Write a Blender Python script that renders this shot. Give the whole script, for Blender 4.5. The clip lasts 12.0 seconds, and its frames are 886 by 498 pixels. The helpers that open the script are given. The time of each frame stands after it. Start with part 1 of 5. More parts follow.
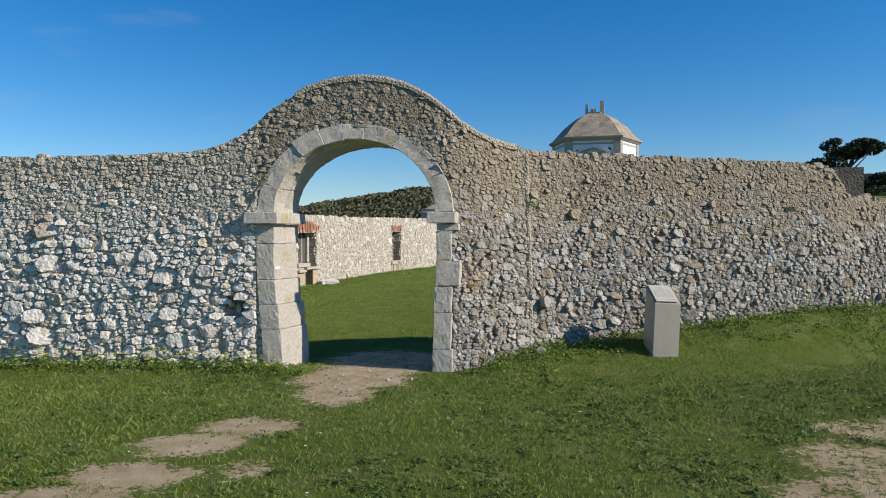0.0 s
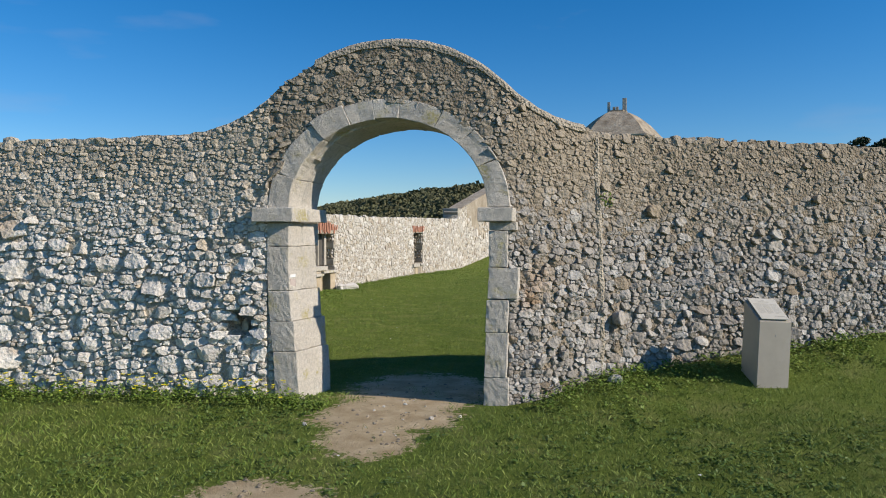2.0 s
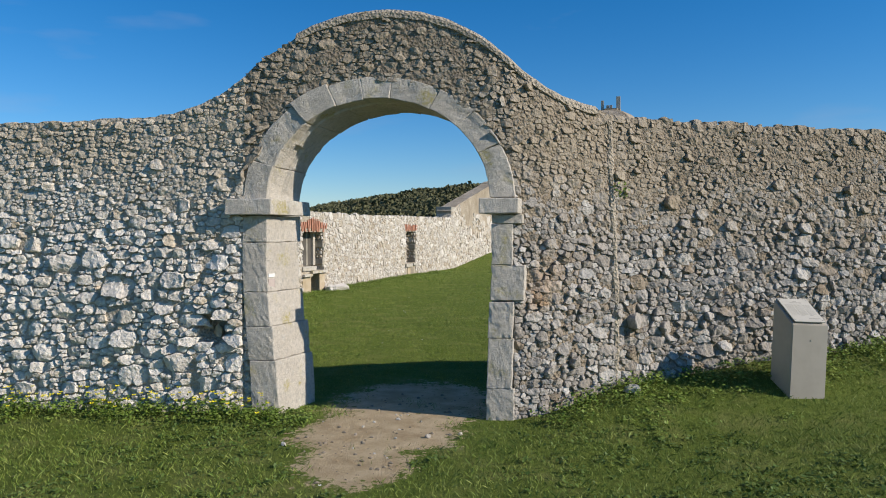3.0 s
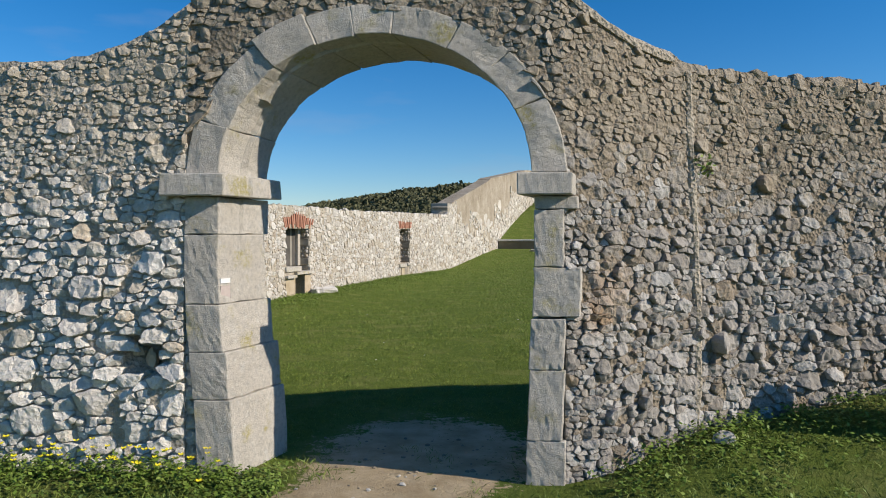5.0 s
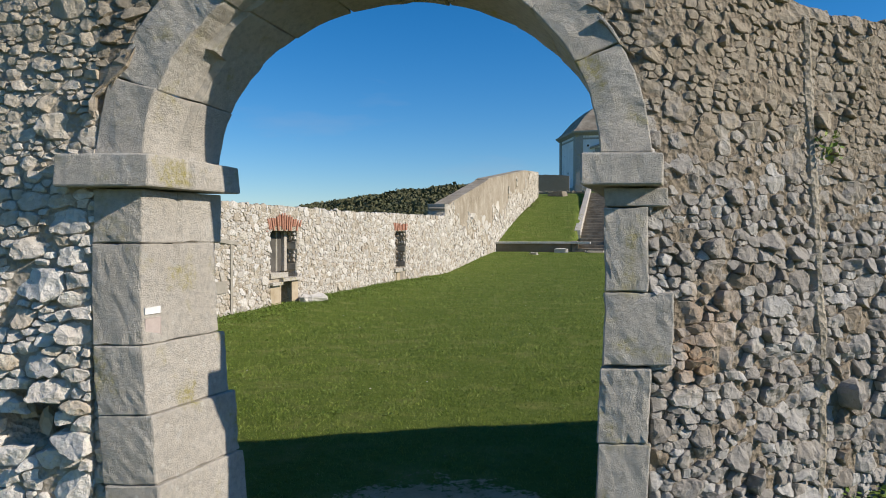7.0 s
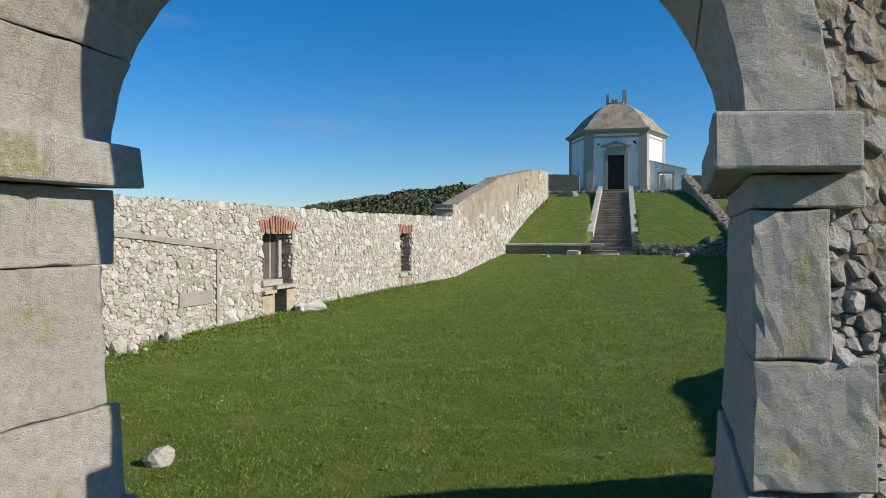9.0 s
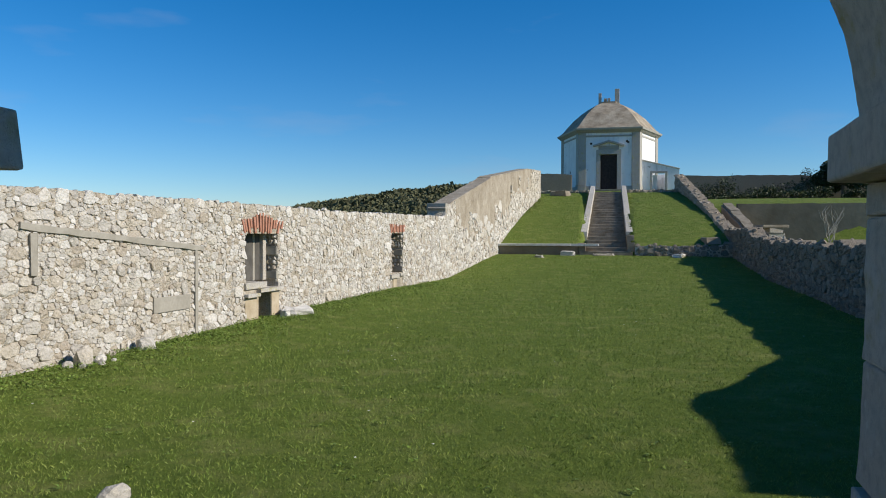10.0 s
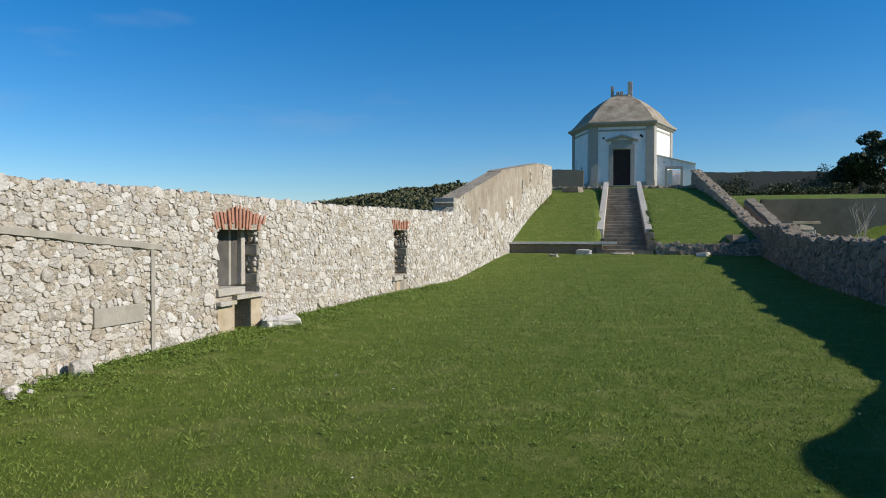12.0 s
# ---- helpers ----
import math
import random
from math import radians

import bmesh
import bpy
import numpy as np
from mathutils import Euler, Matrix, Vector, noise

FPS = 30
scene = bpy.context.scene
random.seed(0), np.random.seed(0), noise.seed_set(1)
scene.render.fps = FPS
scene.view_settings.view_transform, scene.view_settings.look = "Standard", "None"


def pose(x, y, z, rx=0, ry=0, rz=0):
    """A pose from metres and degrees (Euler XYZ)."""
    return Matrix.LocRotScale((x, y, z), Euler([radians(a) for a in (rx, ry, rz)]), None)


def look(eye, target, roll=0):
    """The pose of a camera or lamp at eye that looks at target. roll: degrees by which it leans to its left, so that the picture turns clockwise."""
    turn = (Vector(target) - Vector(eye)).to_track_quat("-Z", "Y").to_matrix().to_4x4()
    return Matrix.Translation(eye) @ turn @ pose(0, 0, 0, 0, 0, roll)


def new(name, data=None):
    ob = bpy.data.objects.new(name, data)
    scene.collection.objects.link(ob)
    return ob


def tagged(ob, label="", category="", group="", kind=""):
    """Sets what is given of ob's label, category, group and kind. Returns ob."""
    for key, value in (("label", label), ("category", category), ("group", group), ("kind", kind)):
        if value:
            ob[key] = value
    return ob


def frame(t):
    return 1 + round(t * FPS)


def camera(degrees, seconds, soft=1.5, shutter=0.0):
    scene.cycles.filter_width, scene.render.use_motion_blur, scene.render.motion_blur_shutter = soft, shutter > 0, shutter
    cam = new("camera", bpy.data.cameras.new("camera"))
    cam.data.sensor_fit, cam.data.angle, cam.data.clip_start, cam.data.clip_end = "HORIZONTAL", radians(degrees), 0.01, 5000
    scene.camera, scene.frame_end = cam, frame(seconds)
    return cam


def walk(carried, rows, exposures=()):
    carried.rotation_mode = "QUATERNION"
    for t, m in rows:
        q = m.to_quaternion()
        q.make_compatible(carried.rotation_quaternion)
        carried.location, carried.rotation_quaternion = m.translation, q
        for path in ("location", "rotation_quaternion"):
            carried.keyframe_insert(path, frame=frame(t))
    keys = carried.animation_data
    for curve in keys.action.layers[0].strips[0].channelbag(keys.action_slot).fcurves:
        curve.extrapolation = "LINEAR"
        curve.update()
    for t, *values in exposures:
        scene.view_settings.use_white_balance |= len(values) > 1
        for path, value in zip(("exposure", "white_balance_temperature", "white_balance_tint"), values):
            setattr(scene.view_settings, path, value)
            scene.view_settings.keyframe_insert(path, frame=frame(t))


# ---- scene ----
from mathutils import geometry

cam = camera(63.2, 12.0, 1.0)
PATH = [
    (0, (2.332, -7.689, 1.534), (2.203, -5.693, 1.493), -0.10),
    (0.5, (2.202, -7.289, 1.533), (2.078, -5.293, 1.495), -0.13),
    (1, (2.094, -6.909, 1.546), (1.954, -4.914, 1.507), -0.09),
    (1.5, (1.978, -6.539, 1.544), (1.819, -4.546, 1.505), -0.03),
    (2, (1.887, -6.231, 1.533), (1.720, -4.238, 1.495), -0.01),
    (2.5, (1.841, -5.913, 1.509), (1.685, -3.920, 1.472), -0.10),
    (4.5, (1.578, -4.361, 1.430), (1.449, -2.365, 1.393), -0.02),
    (5, (1.497, -3.961, 1.428), (1.378, -1.965, 1.391), -0.01),
    (5.5, (1.429, -3.584, 1.441), (1.318, -1.587, 1.405), 0.02),
    (6, (1.378, -3.249, 1.462), (1.271, -1.253, 1.427), 0.06),
    (6.5, (1.331, -2.956, 1.469), (1.232, -0.959, 1.435), 0.05),
    (7, (1.292, -2.702, 1.460), (1.192, -0.705, 1.427), 0.05),
    (9, (1.200, -1.530, 1.513), (1.081, 0.467, 1.481), 0.05),
    (9.5, (1.153, -1.197, 1.526), (1.048, 0.800, 1.492), 0.01),
    (10, (1.090, -0.862, 1.527), (0.999, 1.136, 1.494), 0.17),
    (10.5, (1.082, -0.616, 1.511), (1.012, 1.382, 1.478), 0.06),
    (11, (1.042, -0.168, 1.498), (0.958, 1.830, 1.466), -0.00),
    (11.5, (0.986, 0.367, 1.488), (0.879, 2.364, 1.454), 0.05),
    (12, (0.959, 0.960, 1.491), (0.850, 2.957, 1.455), 0.03),
]
walk(cam, [(t, look(eye, target, roll)) for t, eye, target, roll in PATH], [(0.0, 0.15, 6600, 14), (7.0, 0.15, 6600, 14), (10.0, 0.12, 6400, 12), (12.0, 0.12, 6400, 12)])

# ---- light ----
SUN_AZ = (0.9735, -0.2285)          # horizontal way towards the sun
SUN_EL = radians(29.5)
world = bpy.data.worlds.new("sky")
scene.world = world
world.use_nodes = True
wn = world.node_tree.nodes
wl = world.node_tree.links
sky = wn.new("ShaderNodeTexSky")
sky.sky_type = "NISHITA"
sky.sun_disc = False
sky.sun_elevation = SUN_EL
sky.sun_rotation = math.atan2(SUN_AZ[0], SUN_AZ[1])
sky.air_density, sky.dust_density, sky.ozone_density = 1.0, 0.1, 6.0
sky.altitude = 50
wn["Background"].inputs["Strength"].default_value = 0.111
# thin wisps of cloud
tc = wn.new("ShaderNodeTexCoord")
mp = wn.new("ShaderNodeMapping")
mp.inputs["Scale"].default_value = (2.2, 2.2, 9.0)
cn = wn.new("ShaderNodeTexNoise")
cn.inputs["Scale"].default_value = 1.6
cn.inputs["Detail"].default_value = 5
cr = wn.new("ShaderNodeMapRange")
cr.inputs["From Min"].default_value, cr.inputs["From Max"].default_value = 0.60, 0.85
cr.inputs["To Max"].default_value = 0.30
cm = wn.new("ShaderNodeMix")
cm.data_type = "RGBA"
cm.inputs["B"].default_value = (3.2, 3.6, 4.3, 1)
wl.new(tc.outputs["Generated"], mp.inputs["Vector"])
wl.new(mp.outputs["Vector"], cn.inputs["Vector"])
wl.new(cn.outputs["Fac"], cr.inputs["Value"])
wl.new(cr.outputs["Result"], cm.inputs["Factor"])
hs = wn.new("ShaderNodeHueSaturation")
hs.inputs["Saturation"].default_value = 1.29
wl.new(sky.outputs["Color"], hs.inputs["Color"])
wl.new(hs.outputs["Color"], cm.inputs["A"])
wl.new(cm.outputs["Result"], wn["Background"].inputs["Color"])

sun_data = bpy.data.lights.new("sun", "SUN")
sun_data.energy = 4.65
sun_data.angle = radians(0.53)
sun_data.color = (1.0, 0.93, 0.80)
sun = new("sun", sun_data)
c_el = math.cos(SUN_EL)
sun.matrix_world = look((c_el * SUN_AZ[0] * 50, c_el * SUN_AZ[1] * 50, math.sin(SUN_EL) * 50), (0, 0, 0))


# ---- materials ----
class Mat:
    """A node material put together step by step."""

    def __init__(self, name, rough=0.9, spec=0.25):
        self.m = bpy.data.materials.new(name)
        self.m.use_nodes = True
        self.nt = self.m.node_tree
        self.b = self.nt.nodes["Principled BSDF"]
        self.b.inputs["Roughness"].default_value = rough
        self.b.inputs["Specular IOR Level"].default_value = spec
        self.geo = self.node("ShaderNodeNewGeometry")
        self.pos = self.geo.outputs["Position"]

    def node(self, kind):
        return self.nt.nodes.new(kind)

    def link(self, a, b):
        self.nt.links.new(a, b)

    def noise(self, scale, detail=4, rough=0.6, stretch=None, seed=0.0):
        n = self.node("ShaderNodeTexNoise")
        n.inputs["Scale"].default_value = scale
        n.inputs["Detail"].default_value = detail
        n.inputs["Roughness"].default_value = rough
        src = self.pos
        mpn = self.node("ShaderNodeMapping")
        mpn.inputs["Location"].default_value = (seed, seed * 1.7, seed * 0.6)
        if stretch:
            mpn.inputs["Scale"].default_value = stretch
        self.link(src, mpn.inputs["Vector"])
        self.link(mpn.outputs["Vector"], n.inputs["Vector"])
        return n.outputs["Fac"]

    def voronoi(self, scale, feature="F1"):
        n = self.node("ShaderNodeTexVoronoi")
        n.feature = feature
        n.inputs["Scale"].default_value = scale
        self.link(self.pos, n.inputs["Vector"])
        return n.outputs["Distance"]

    def ramp(self, fac, stops):
        n = self.node("ShaderNodeValToRGB")
        e = n.color_ramp.elements
        while len(e) < len(stops):
            e.new(0.5)
        for k, (p, col) in zip(e, stops):
            k.position, k.color = p, (*col, 1)
        self.link(fac, n.inputs["Fac"])
        return n.outputs["Color"]

    def span(self, v, a, b, lo=0.0, hi=1.0):
        n = self.node("ShaderNodeMapRange")
        for k, x in (("From Min", a), ("From Max", b), ("To Min", lo), ("To Max", hi)):
            n.inputs[k].default_value = x
        self.link(v, n.inputs["Value"])
        return n.outputs["Result"]

    def mix(self, fac, a, b, blend="MIX"):
        n = self.node("ShaderNodeMix")
        n.data_type, n.blend_type = "RGBA", blend
        for key, v in (("Factor", fac), ("A", a), ("B", b)):
            if isinstance(v, (int, float)):
                n.inputs[key].default_value = v
            elif isinstance(v, tuple):
                n.inputs[key].default_value = (*v, 1)
            else:
                self.link(v, n.inputs[key])
        return n.outputs["Result"]

    def math(self, op, a, b=0.0):
        n = self.node("ShaderNodeMath")
        n.operation = op
        for k, v in enumerate((a, b)):
            if isinstance(v, (int, float)):
                n.inputs[k].default_value = v
            else:
                self.link(v, n.inputs[k])
        return n.outputs[0]

    def each(self):
        """A random number for each piece, be it an object or an island of a mesh."""
        info = self.node("ShaderNodeObjectInfo")
        return self.math("FRACT", self.math("ADD", info.outputs["Random"], self.geo.outputs["Random Per Island"]))

    def height(self):
        n = self.node("ShaderNodeSeparateXYZ")
        self.link(self.pos, n.inputs[0])
        return n.outputs["Z"]

    def bump(self, h, strength=0.5, dist=0.01):
        n = self.node("ShaderNodeBump")
        n.inputs["Strength"].default_value = strength
        n.inputs["Distance"].default_value = dist
        self.link(h, n.inputs["Height"])
        self.link(n.outputs["Normal"], self.b.inputs["Normal"])

    def done(self, col):
        if isinstance(col, tuple):
            self.b.inputs["Base Color"].default_value = (*col, 1)
        else:
            self.link(col, self.b.inputs["Base Color"])
        return self.m


def mat_rubble(name, tones, tan, tan_lo, tan_hi, tan_most=0.85, rust=()):
    """Field stones of several greys; tan lime smear between two heights; rusty stains at given places (x, y, z, radius)."""
    k = Mat(name, 0.92, 0.2)
    base = k.ramp(k.each(), tones)
    mean = [sum(t[1][i] for t in tones) / len(tones) for i in range(3)]
    base = k.mix(k.span(k.noise(38, 6, 0.7), 0.42, 0.72, 0, 0.45), base, tuple(m * 0.66 for m in mean))
    base = k.mix(k.span(k.noise(9, 5, seed=3), 0.56, 0.72, 0, 0.4), base, (mean[0] * 0.52, mean[1] * 0.49, mean[2] * 0.44))
    base = k.mix(k.span(k.noise(17, 5, 0.7, seed=5), 0.53, 0.66, 0, 0.65), base, tuple(min(0.85, m * 1.28 + 0.02) for m in mean))
    base = k.mix(k.span(k.noise(85, 4, 0.7, seed=8), 0.58, 0.68, 0, 0.5), base, tuple(m * 0.5 for m in mean))
    smear = k.math("ADD", k.span(k.height(), tan_lo, tan_hi, 0, 1), k.span(k.noise(1.7, 4, seed=9), 0.25, 0.75, -0.5, 0.5))
    smear = k.math("ADD", smear, k.span(k.noise(24, 4, seed=19), 0.3, 0.7, -0.3, 0.3))
    smear = k.span(smear, 0.3, 0.9, 0, tan_most)
    base = k.mix(smear, base, k.ramp(k.noise(14, 6, seed=2), [(0.3, tan[0]), (0.7, tan[1])]))
    for x, y, z, r in rust:
        d = k.node("ShaderNodeVectorMath")
        d.operation = "DISTANCE"
        d.inputs[1].default_value = (x, y, z)
        k.link(k.pos, d.inputs[0])
        f = k.math("ADD", d.outputs["Value"], k.span(k.noise(9, 5, 0.7, seed=13), 0.25, 0.75, -0.6 * r, 0.6 * r))
        base = k.mix(k.span(f, 0.4 * r, 1.1 * r, 0.5, 0), base, (0.42, 0.27, 0.15))
    k.bump(k.math("ADD", k.math("ADD", k.noise(34, 8, 0.75), k.math("MULTIPLY", k.noise(140, 4), 0.35)), k.math("MULTIPLY", k.voronoi(30), 0.7)), 0.9, 0.017)
    return k.done(base)


def mat_mortar(name, a, b, dark):
    k = Mat(name, 0.95, 0.1)
    col = k.ramp(k.noise(7, 6), [(0.3, a), (0.7, b)])
    col = k.mix(k.span(k.noise(30, 5, seed=4), 0.5, 0.72, 0, 0.6), col, dark)
    k.bump(k.math("ADD", k.noise(36, 8, 0.8), k.math("MULTIPLY", k.voronoi(40), 1.4)), 0.9, 0.022)
    return k.done(col)


def mat_dressed(name, a, b, lichen=(0.42, 0.36, 0.12)):
    """Cut limestone, pitted and weathered, with some yellow lichen."""
    k = Mat(name, 0.85, 0.25)
    col = k.ramp(k.noise(3.2, 5), [(0.3, a), (0.7, b)])
    col = k.mix(0.35, col, k.ramp(k.each(), [(0, (0.66, 0.61, 0.53)), (1, (0.46, 0.42, 0.355))]))
    col = k.mix(k.span(k.noise(34, 6, seed=2), 0.45, 0.75, 0, 0.5), col, (0.24, 0.235, 0.215))
    col = k.mix(k.span(k.noise(13, 4, seed=7), 0.60, 0.70, 0, 0.5), col, (0.60, 0.59, 0.55))
    col = k.mix(k.math("MULTIPLY", k.span(k.noise(4.5, 5, seed=11), 0.56, 0.66), k.span(k.noise(40, 4, seed=12), 0.40, 0.60, 0.2, 0.85)), col, lichen)
    spots = k.span(k.math("ADD", k.voronoi(16), k.math("MULTIPLY", k.noise(30, 4), 0.25)), 0.24, 0.32, 0.6, 0)
    col = k.mix(k.math("MULTIPLY", spots, k.span(k.noise(2.5, 3, seed=21), 0.42, 0.56)), col, (0.70, 0.68, 0.61))
    pits = k.math("MULTIPLY", k.span(k.voronoi(120), 0.0, 0.3), 0.35)
    col = k.mix(k.span(k.noise(150, 4, 0.7, seed=31), 0.58, 0.68, 0, 0.45), col, (0.26, 0.24, 0.205))
    col = k.mix(k.span(k.noise(70, 5, 0.7, seed=33), 0.58, 0.68, 0, 0.5), col, (0.68, 0.655, 0.59))
    k.bump(k.math("ADD", k.math("ADD", k.noise(60, 8, 0.85), k.noise(9, 4)), pits), 0.85, 0.020)
    return k.done(col)


M_STONE = mat_rubble("rubble_grey", [(0, (0.80, 0.75, 0.67)), (0.35, (0.66, 0.61, 0.54)), (0.7, (0.84, 0.795, 0.72)), (0.92, (0.72, 0.65, 0.54)), (1, (0.62, 0.50, 0.36))],
                     ((0.45, 0.38, 0.28), (0.60, 0.52, 0.40)), 1.2, 2.25, 0.92, ((-2.72, 0.0, 1.68, 0.20), (-2.6, 0.0, 0.5, 0.08)))
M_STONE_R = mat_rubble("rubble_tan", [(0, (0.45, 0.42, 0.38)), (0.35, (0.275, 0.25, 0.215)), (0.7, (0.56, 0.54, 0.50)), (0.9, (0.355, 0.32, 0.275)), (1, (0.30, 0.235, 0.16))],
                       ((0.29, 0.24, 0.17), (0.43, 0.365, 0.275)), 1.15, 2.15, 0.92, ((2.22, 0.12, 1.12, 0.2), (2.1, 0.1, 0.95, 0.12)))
M_STONE_C = mat_rubble("rubble_pale", [(0, (0.62, 0.58, 0.51)), (0.25, (0.42, 0.385, 0.33)), (0.5, (0.72, 0.69, 0.63)), (0.8, (0.52, 0.46, 0.365)), (1, (0.40, 0.335, 0.255))],
                       ((0.44, 0.375, 0.28), (0.54, 0.47, 0.365)), 1.4, 4.5, 0.5)
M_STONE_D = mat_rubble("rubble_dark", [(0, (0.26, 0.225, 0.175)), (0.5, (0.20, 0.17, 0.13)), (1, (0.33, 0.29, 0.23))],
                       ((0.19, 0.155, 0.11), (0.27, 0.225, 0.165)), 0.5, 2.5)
M_MORTAR = mat_mortar("mortar_grey", (0.46, 0.40, 0.315), (0.62, 0.55, 0.445), (0.31, 0.26, 0.205))
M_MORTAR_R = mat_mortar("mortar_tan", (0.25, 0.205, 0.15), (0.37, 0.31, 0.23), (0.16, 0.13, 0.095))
M_MORTAR_C = mat_mortar("mortar_pale", (0.42, 0.365, 0.285), (0.53, 0.47, 0.37), (0.30, 0.25, 0.19))
M_DRESSED = mat_dressed("cut_limestone", (0.55, 0.50, 0.42), (0.70, 0.65, 0.565))
M_COPING = mat_dressed("coping_limestone", (0.45, 0.41, 0.34), (0.56, 0.515, 0.435))
M_GREYSTONE = mat_dressed("grey_pilaster_stone", (0.25, 0.24, 0.23), (0.33, 0.32, 0.30))


def mat_plain(name, a, b, scale=8.0, rough=0.85, bump=0.3, dist=0.006, spec=0.25):
    k = Mat(name, rough, spec)
    col = k.ramp(k.noise(scale, 6), [(0.32, a), (0.68, b)])
    col = k.mix(k.span(k.noise(scale * 6, 4, seed=3), 0.45, 0.8, 0, 0.3), col, tuple(x * 0.7 for x in a))
    k.bump(k.noise(scale * 7, 5), bump, dist)
    return k.done(col)


def mat_whitewash():
    k = Mat("old_whitewash", 0.8, 0.2)
    col = k.ramp(k.noise(1.3, 5), [(0.3, (0.74, 0.74, 0.75)), (0.7, (0.84, 0.84, 0.83))])
    streak = k.noise(2.2, 5, stretch=(1.6, 1.6, 0.22), seed=5)
    col = k.mix(k.span(streak, 0.54, 0.72, 0, 0.65), col, (0.42, 0.41, 0.40))
    col = k.mix(k.span(k.noise(5, 4, seed=8), 0.64, 0.70, 0, 0.8), col, (0.33, 0.31, 0.30))
    k.bump(k.noise(12, 5), 0.3, 0.01)
    return k.done(col)


M_WHITE = mat_whitewash()
M_STEP = mat_plain("worn_step_stone", (0.19, 0.155, 0.108), (0.33, 0.285, 0.215), 3, 0.9, 0.6, 0.02)
M_PALE = mat_plain("fresh_broken_limestone", (0.56, 0.53, 0.47), (0.74, 0.71, 0.65), 9, 0.9, 0.6, 0.012)
M_BRICK = mat_plain("red_brick", (0.36, 0.16, 0.10), (0.50, 0.26, 0.18), 18, 0.9, 0.5, 0.01)
def mat_lime():
    k = Mat("streaked_lime_render", 0.95, 0.1)
    col = k.ramp(k.noise(1.2, 6), [(0.3, (0.30, 0.25, 0.18)), (0.7, (0.49, 0.43, 0.34))])
    col = k.mix(k.span(k.noise(3.0, 7, 0.75, (1, 1, 0.4), 4), 0.42, 0.68, 0, 0.6), col, (0.28, 0.23, 0.165))
    k.bump(k.math("ADD", k.noise(14, 7, 0.75), k.noise(3, 4)), 0.9, 0.05)
    return k.done(col)


M_LIME = mat_lime()
M_OCHRE = mat_plain("ochre_render", (0.38, 0.30, 0.195), (0.50, 0.42, 0.30), 6)
M_PLASTER = mat_plain("grey_render", (0.29, 0.265, 0.215), (0.39, 0.36, 0.30), 5, 0.9, 0.4)
M_CEMENT = mat_plain("old_cement_wall", (0.17, 0.135, 0.09), (0.29, 0.24, 0.17), 0.6, 0.95, 0.5, 0.02)
M_ROOF = mat_plain("weathered_lime_roof", (0.22, 0.175, 0.12), (0.46, 0.395, 0.30), 1.6, 0.95, 1.0, 0.06)
M_METAL = mat_plain("grey_painted_metal", (0.40, 0.355, 0.285), (0.46, 0.415, 0.34), 1.5, 0.55, 0.05, 0.001, 0.4)
M_PLATE = mat_plain("pale_sign_plate", (0.52, 0.49, 0.41), (0.58, 0.55, 0.47), 2, 0.4, 0.02, 0.001, 0.5)
M_INK = mat_plain("faded_grey_ink", (0.38, 0.36, 0.31), (0.44, 0.42, 0.36), 9, 0.6, 0.0)
M_DOOR = mat_plain("dark_old_timber", (0.025, 0.018, 0.016), (0.05, 0.035, 0.03), 6, 0.7)
M_BARK = mat_plain("pine_bark", (0.10, 0.075, 0.055), (0.17, 0.13, 0.10), 9, 0.95, 0.8, 0.02)
M_PAINT = mat_plain("white_waymark_paint", (0.74, 0.73, 0.70), (0.80, 0.79, 0.76), 30, 0.7)
M_PAINT_R = mat_plain("faded_red_waymark_paint", (0.44, 0.36, 0.325), (0.50, 0.43, 0.385), 30, 0.7)
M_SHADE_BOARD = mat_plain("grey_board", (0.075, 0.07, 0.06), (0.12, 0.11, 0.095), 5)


def mat_leaf(name, lo, mid, hi, rough=0.6, patch=None):
    k = Mat(name, rough, 0.3)
    col = k.ramp(k.each(), [(0, lo), (0.5, mid), (1, hi)])
    col = k.mix(k.span(k.noise(0.9, 4), 0.35, 0.7, 0, 0.5), col, tuple(x * 0.8 for x in lo))
    if patch:
        col = k.mix(k.span(k.noise(3.4, 5, 0.65, seed=5), 0.48, 0.66, 0, 0.55), col, patch)
        col = k.mix(k.span(k.noise(7.5, 4, 0.6, seed=9), 0.50, 0.66, 0, 0.5), col, tuple(x * 0.6 for x in lo))
    return k.done(col)


M_GRASS = mat_leaf("grass_blades", (0.128, 0.208, 0.029), (0.20, 0.28, 0.044), (0.29, 0.33, 0.074), 0.6, (0.31, 0.35, 0.085))
M_GRASS_DARK = mat_leaf("dark_grass_blades", (0.115, 0.186, 0.027), (0.178, 0.250, 0.041), (0.255, 0.29, 0.068), 0.6, (0.26, 0.295, 0.072))
M_CLOVER = mat_leaf("dark_clover_leaves", (0.060, 0.108, 0.017), (0.090, 0.148, 0.024), (0.14, 0.195, 0.042))
M_WEED = mat_leaf("weed_leaves", (0.105, 0.175, 0.022), (0.16, 0.245, 0.034), (0.24, 0.30, 0.060))
M_PETAL = mat_plain("yellow_petals", (0.75, 0.62, 0.02), (0.85, 0.72, 0.04), 20, 0.6, 0.0)
M_PETAL_W = mat_plain("white_petals", (0.75, 0.74, 0.70), (0.82, 0.81, 0.78), 20, 0.6, 0.0)
M_PINE = mat_leaf("pine_needles", (0.015, 0.028, 0.010), (0.03, 0.05, 0.016), (0.05, 0.07, 0.024))
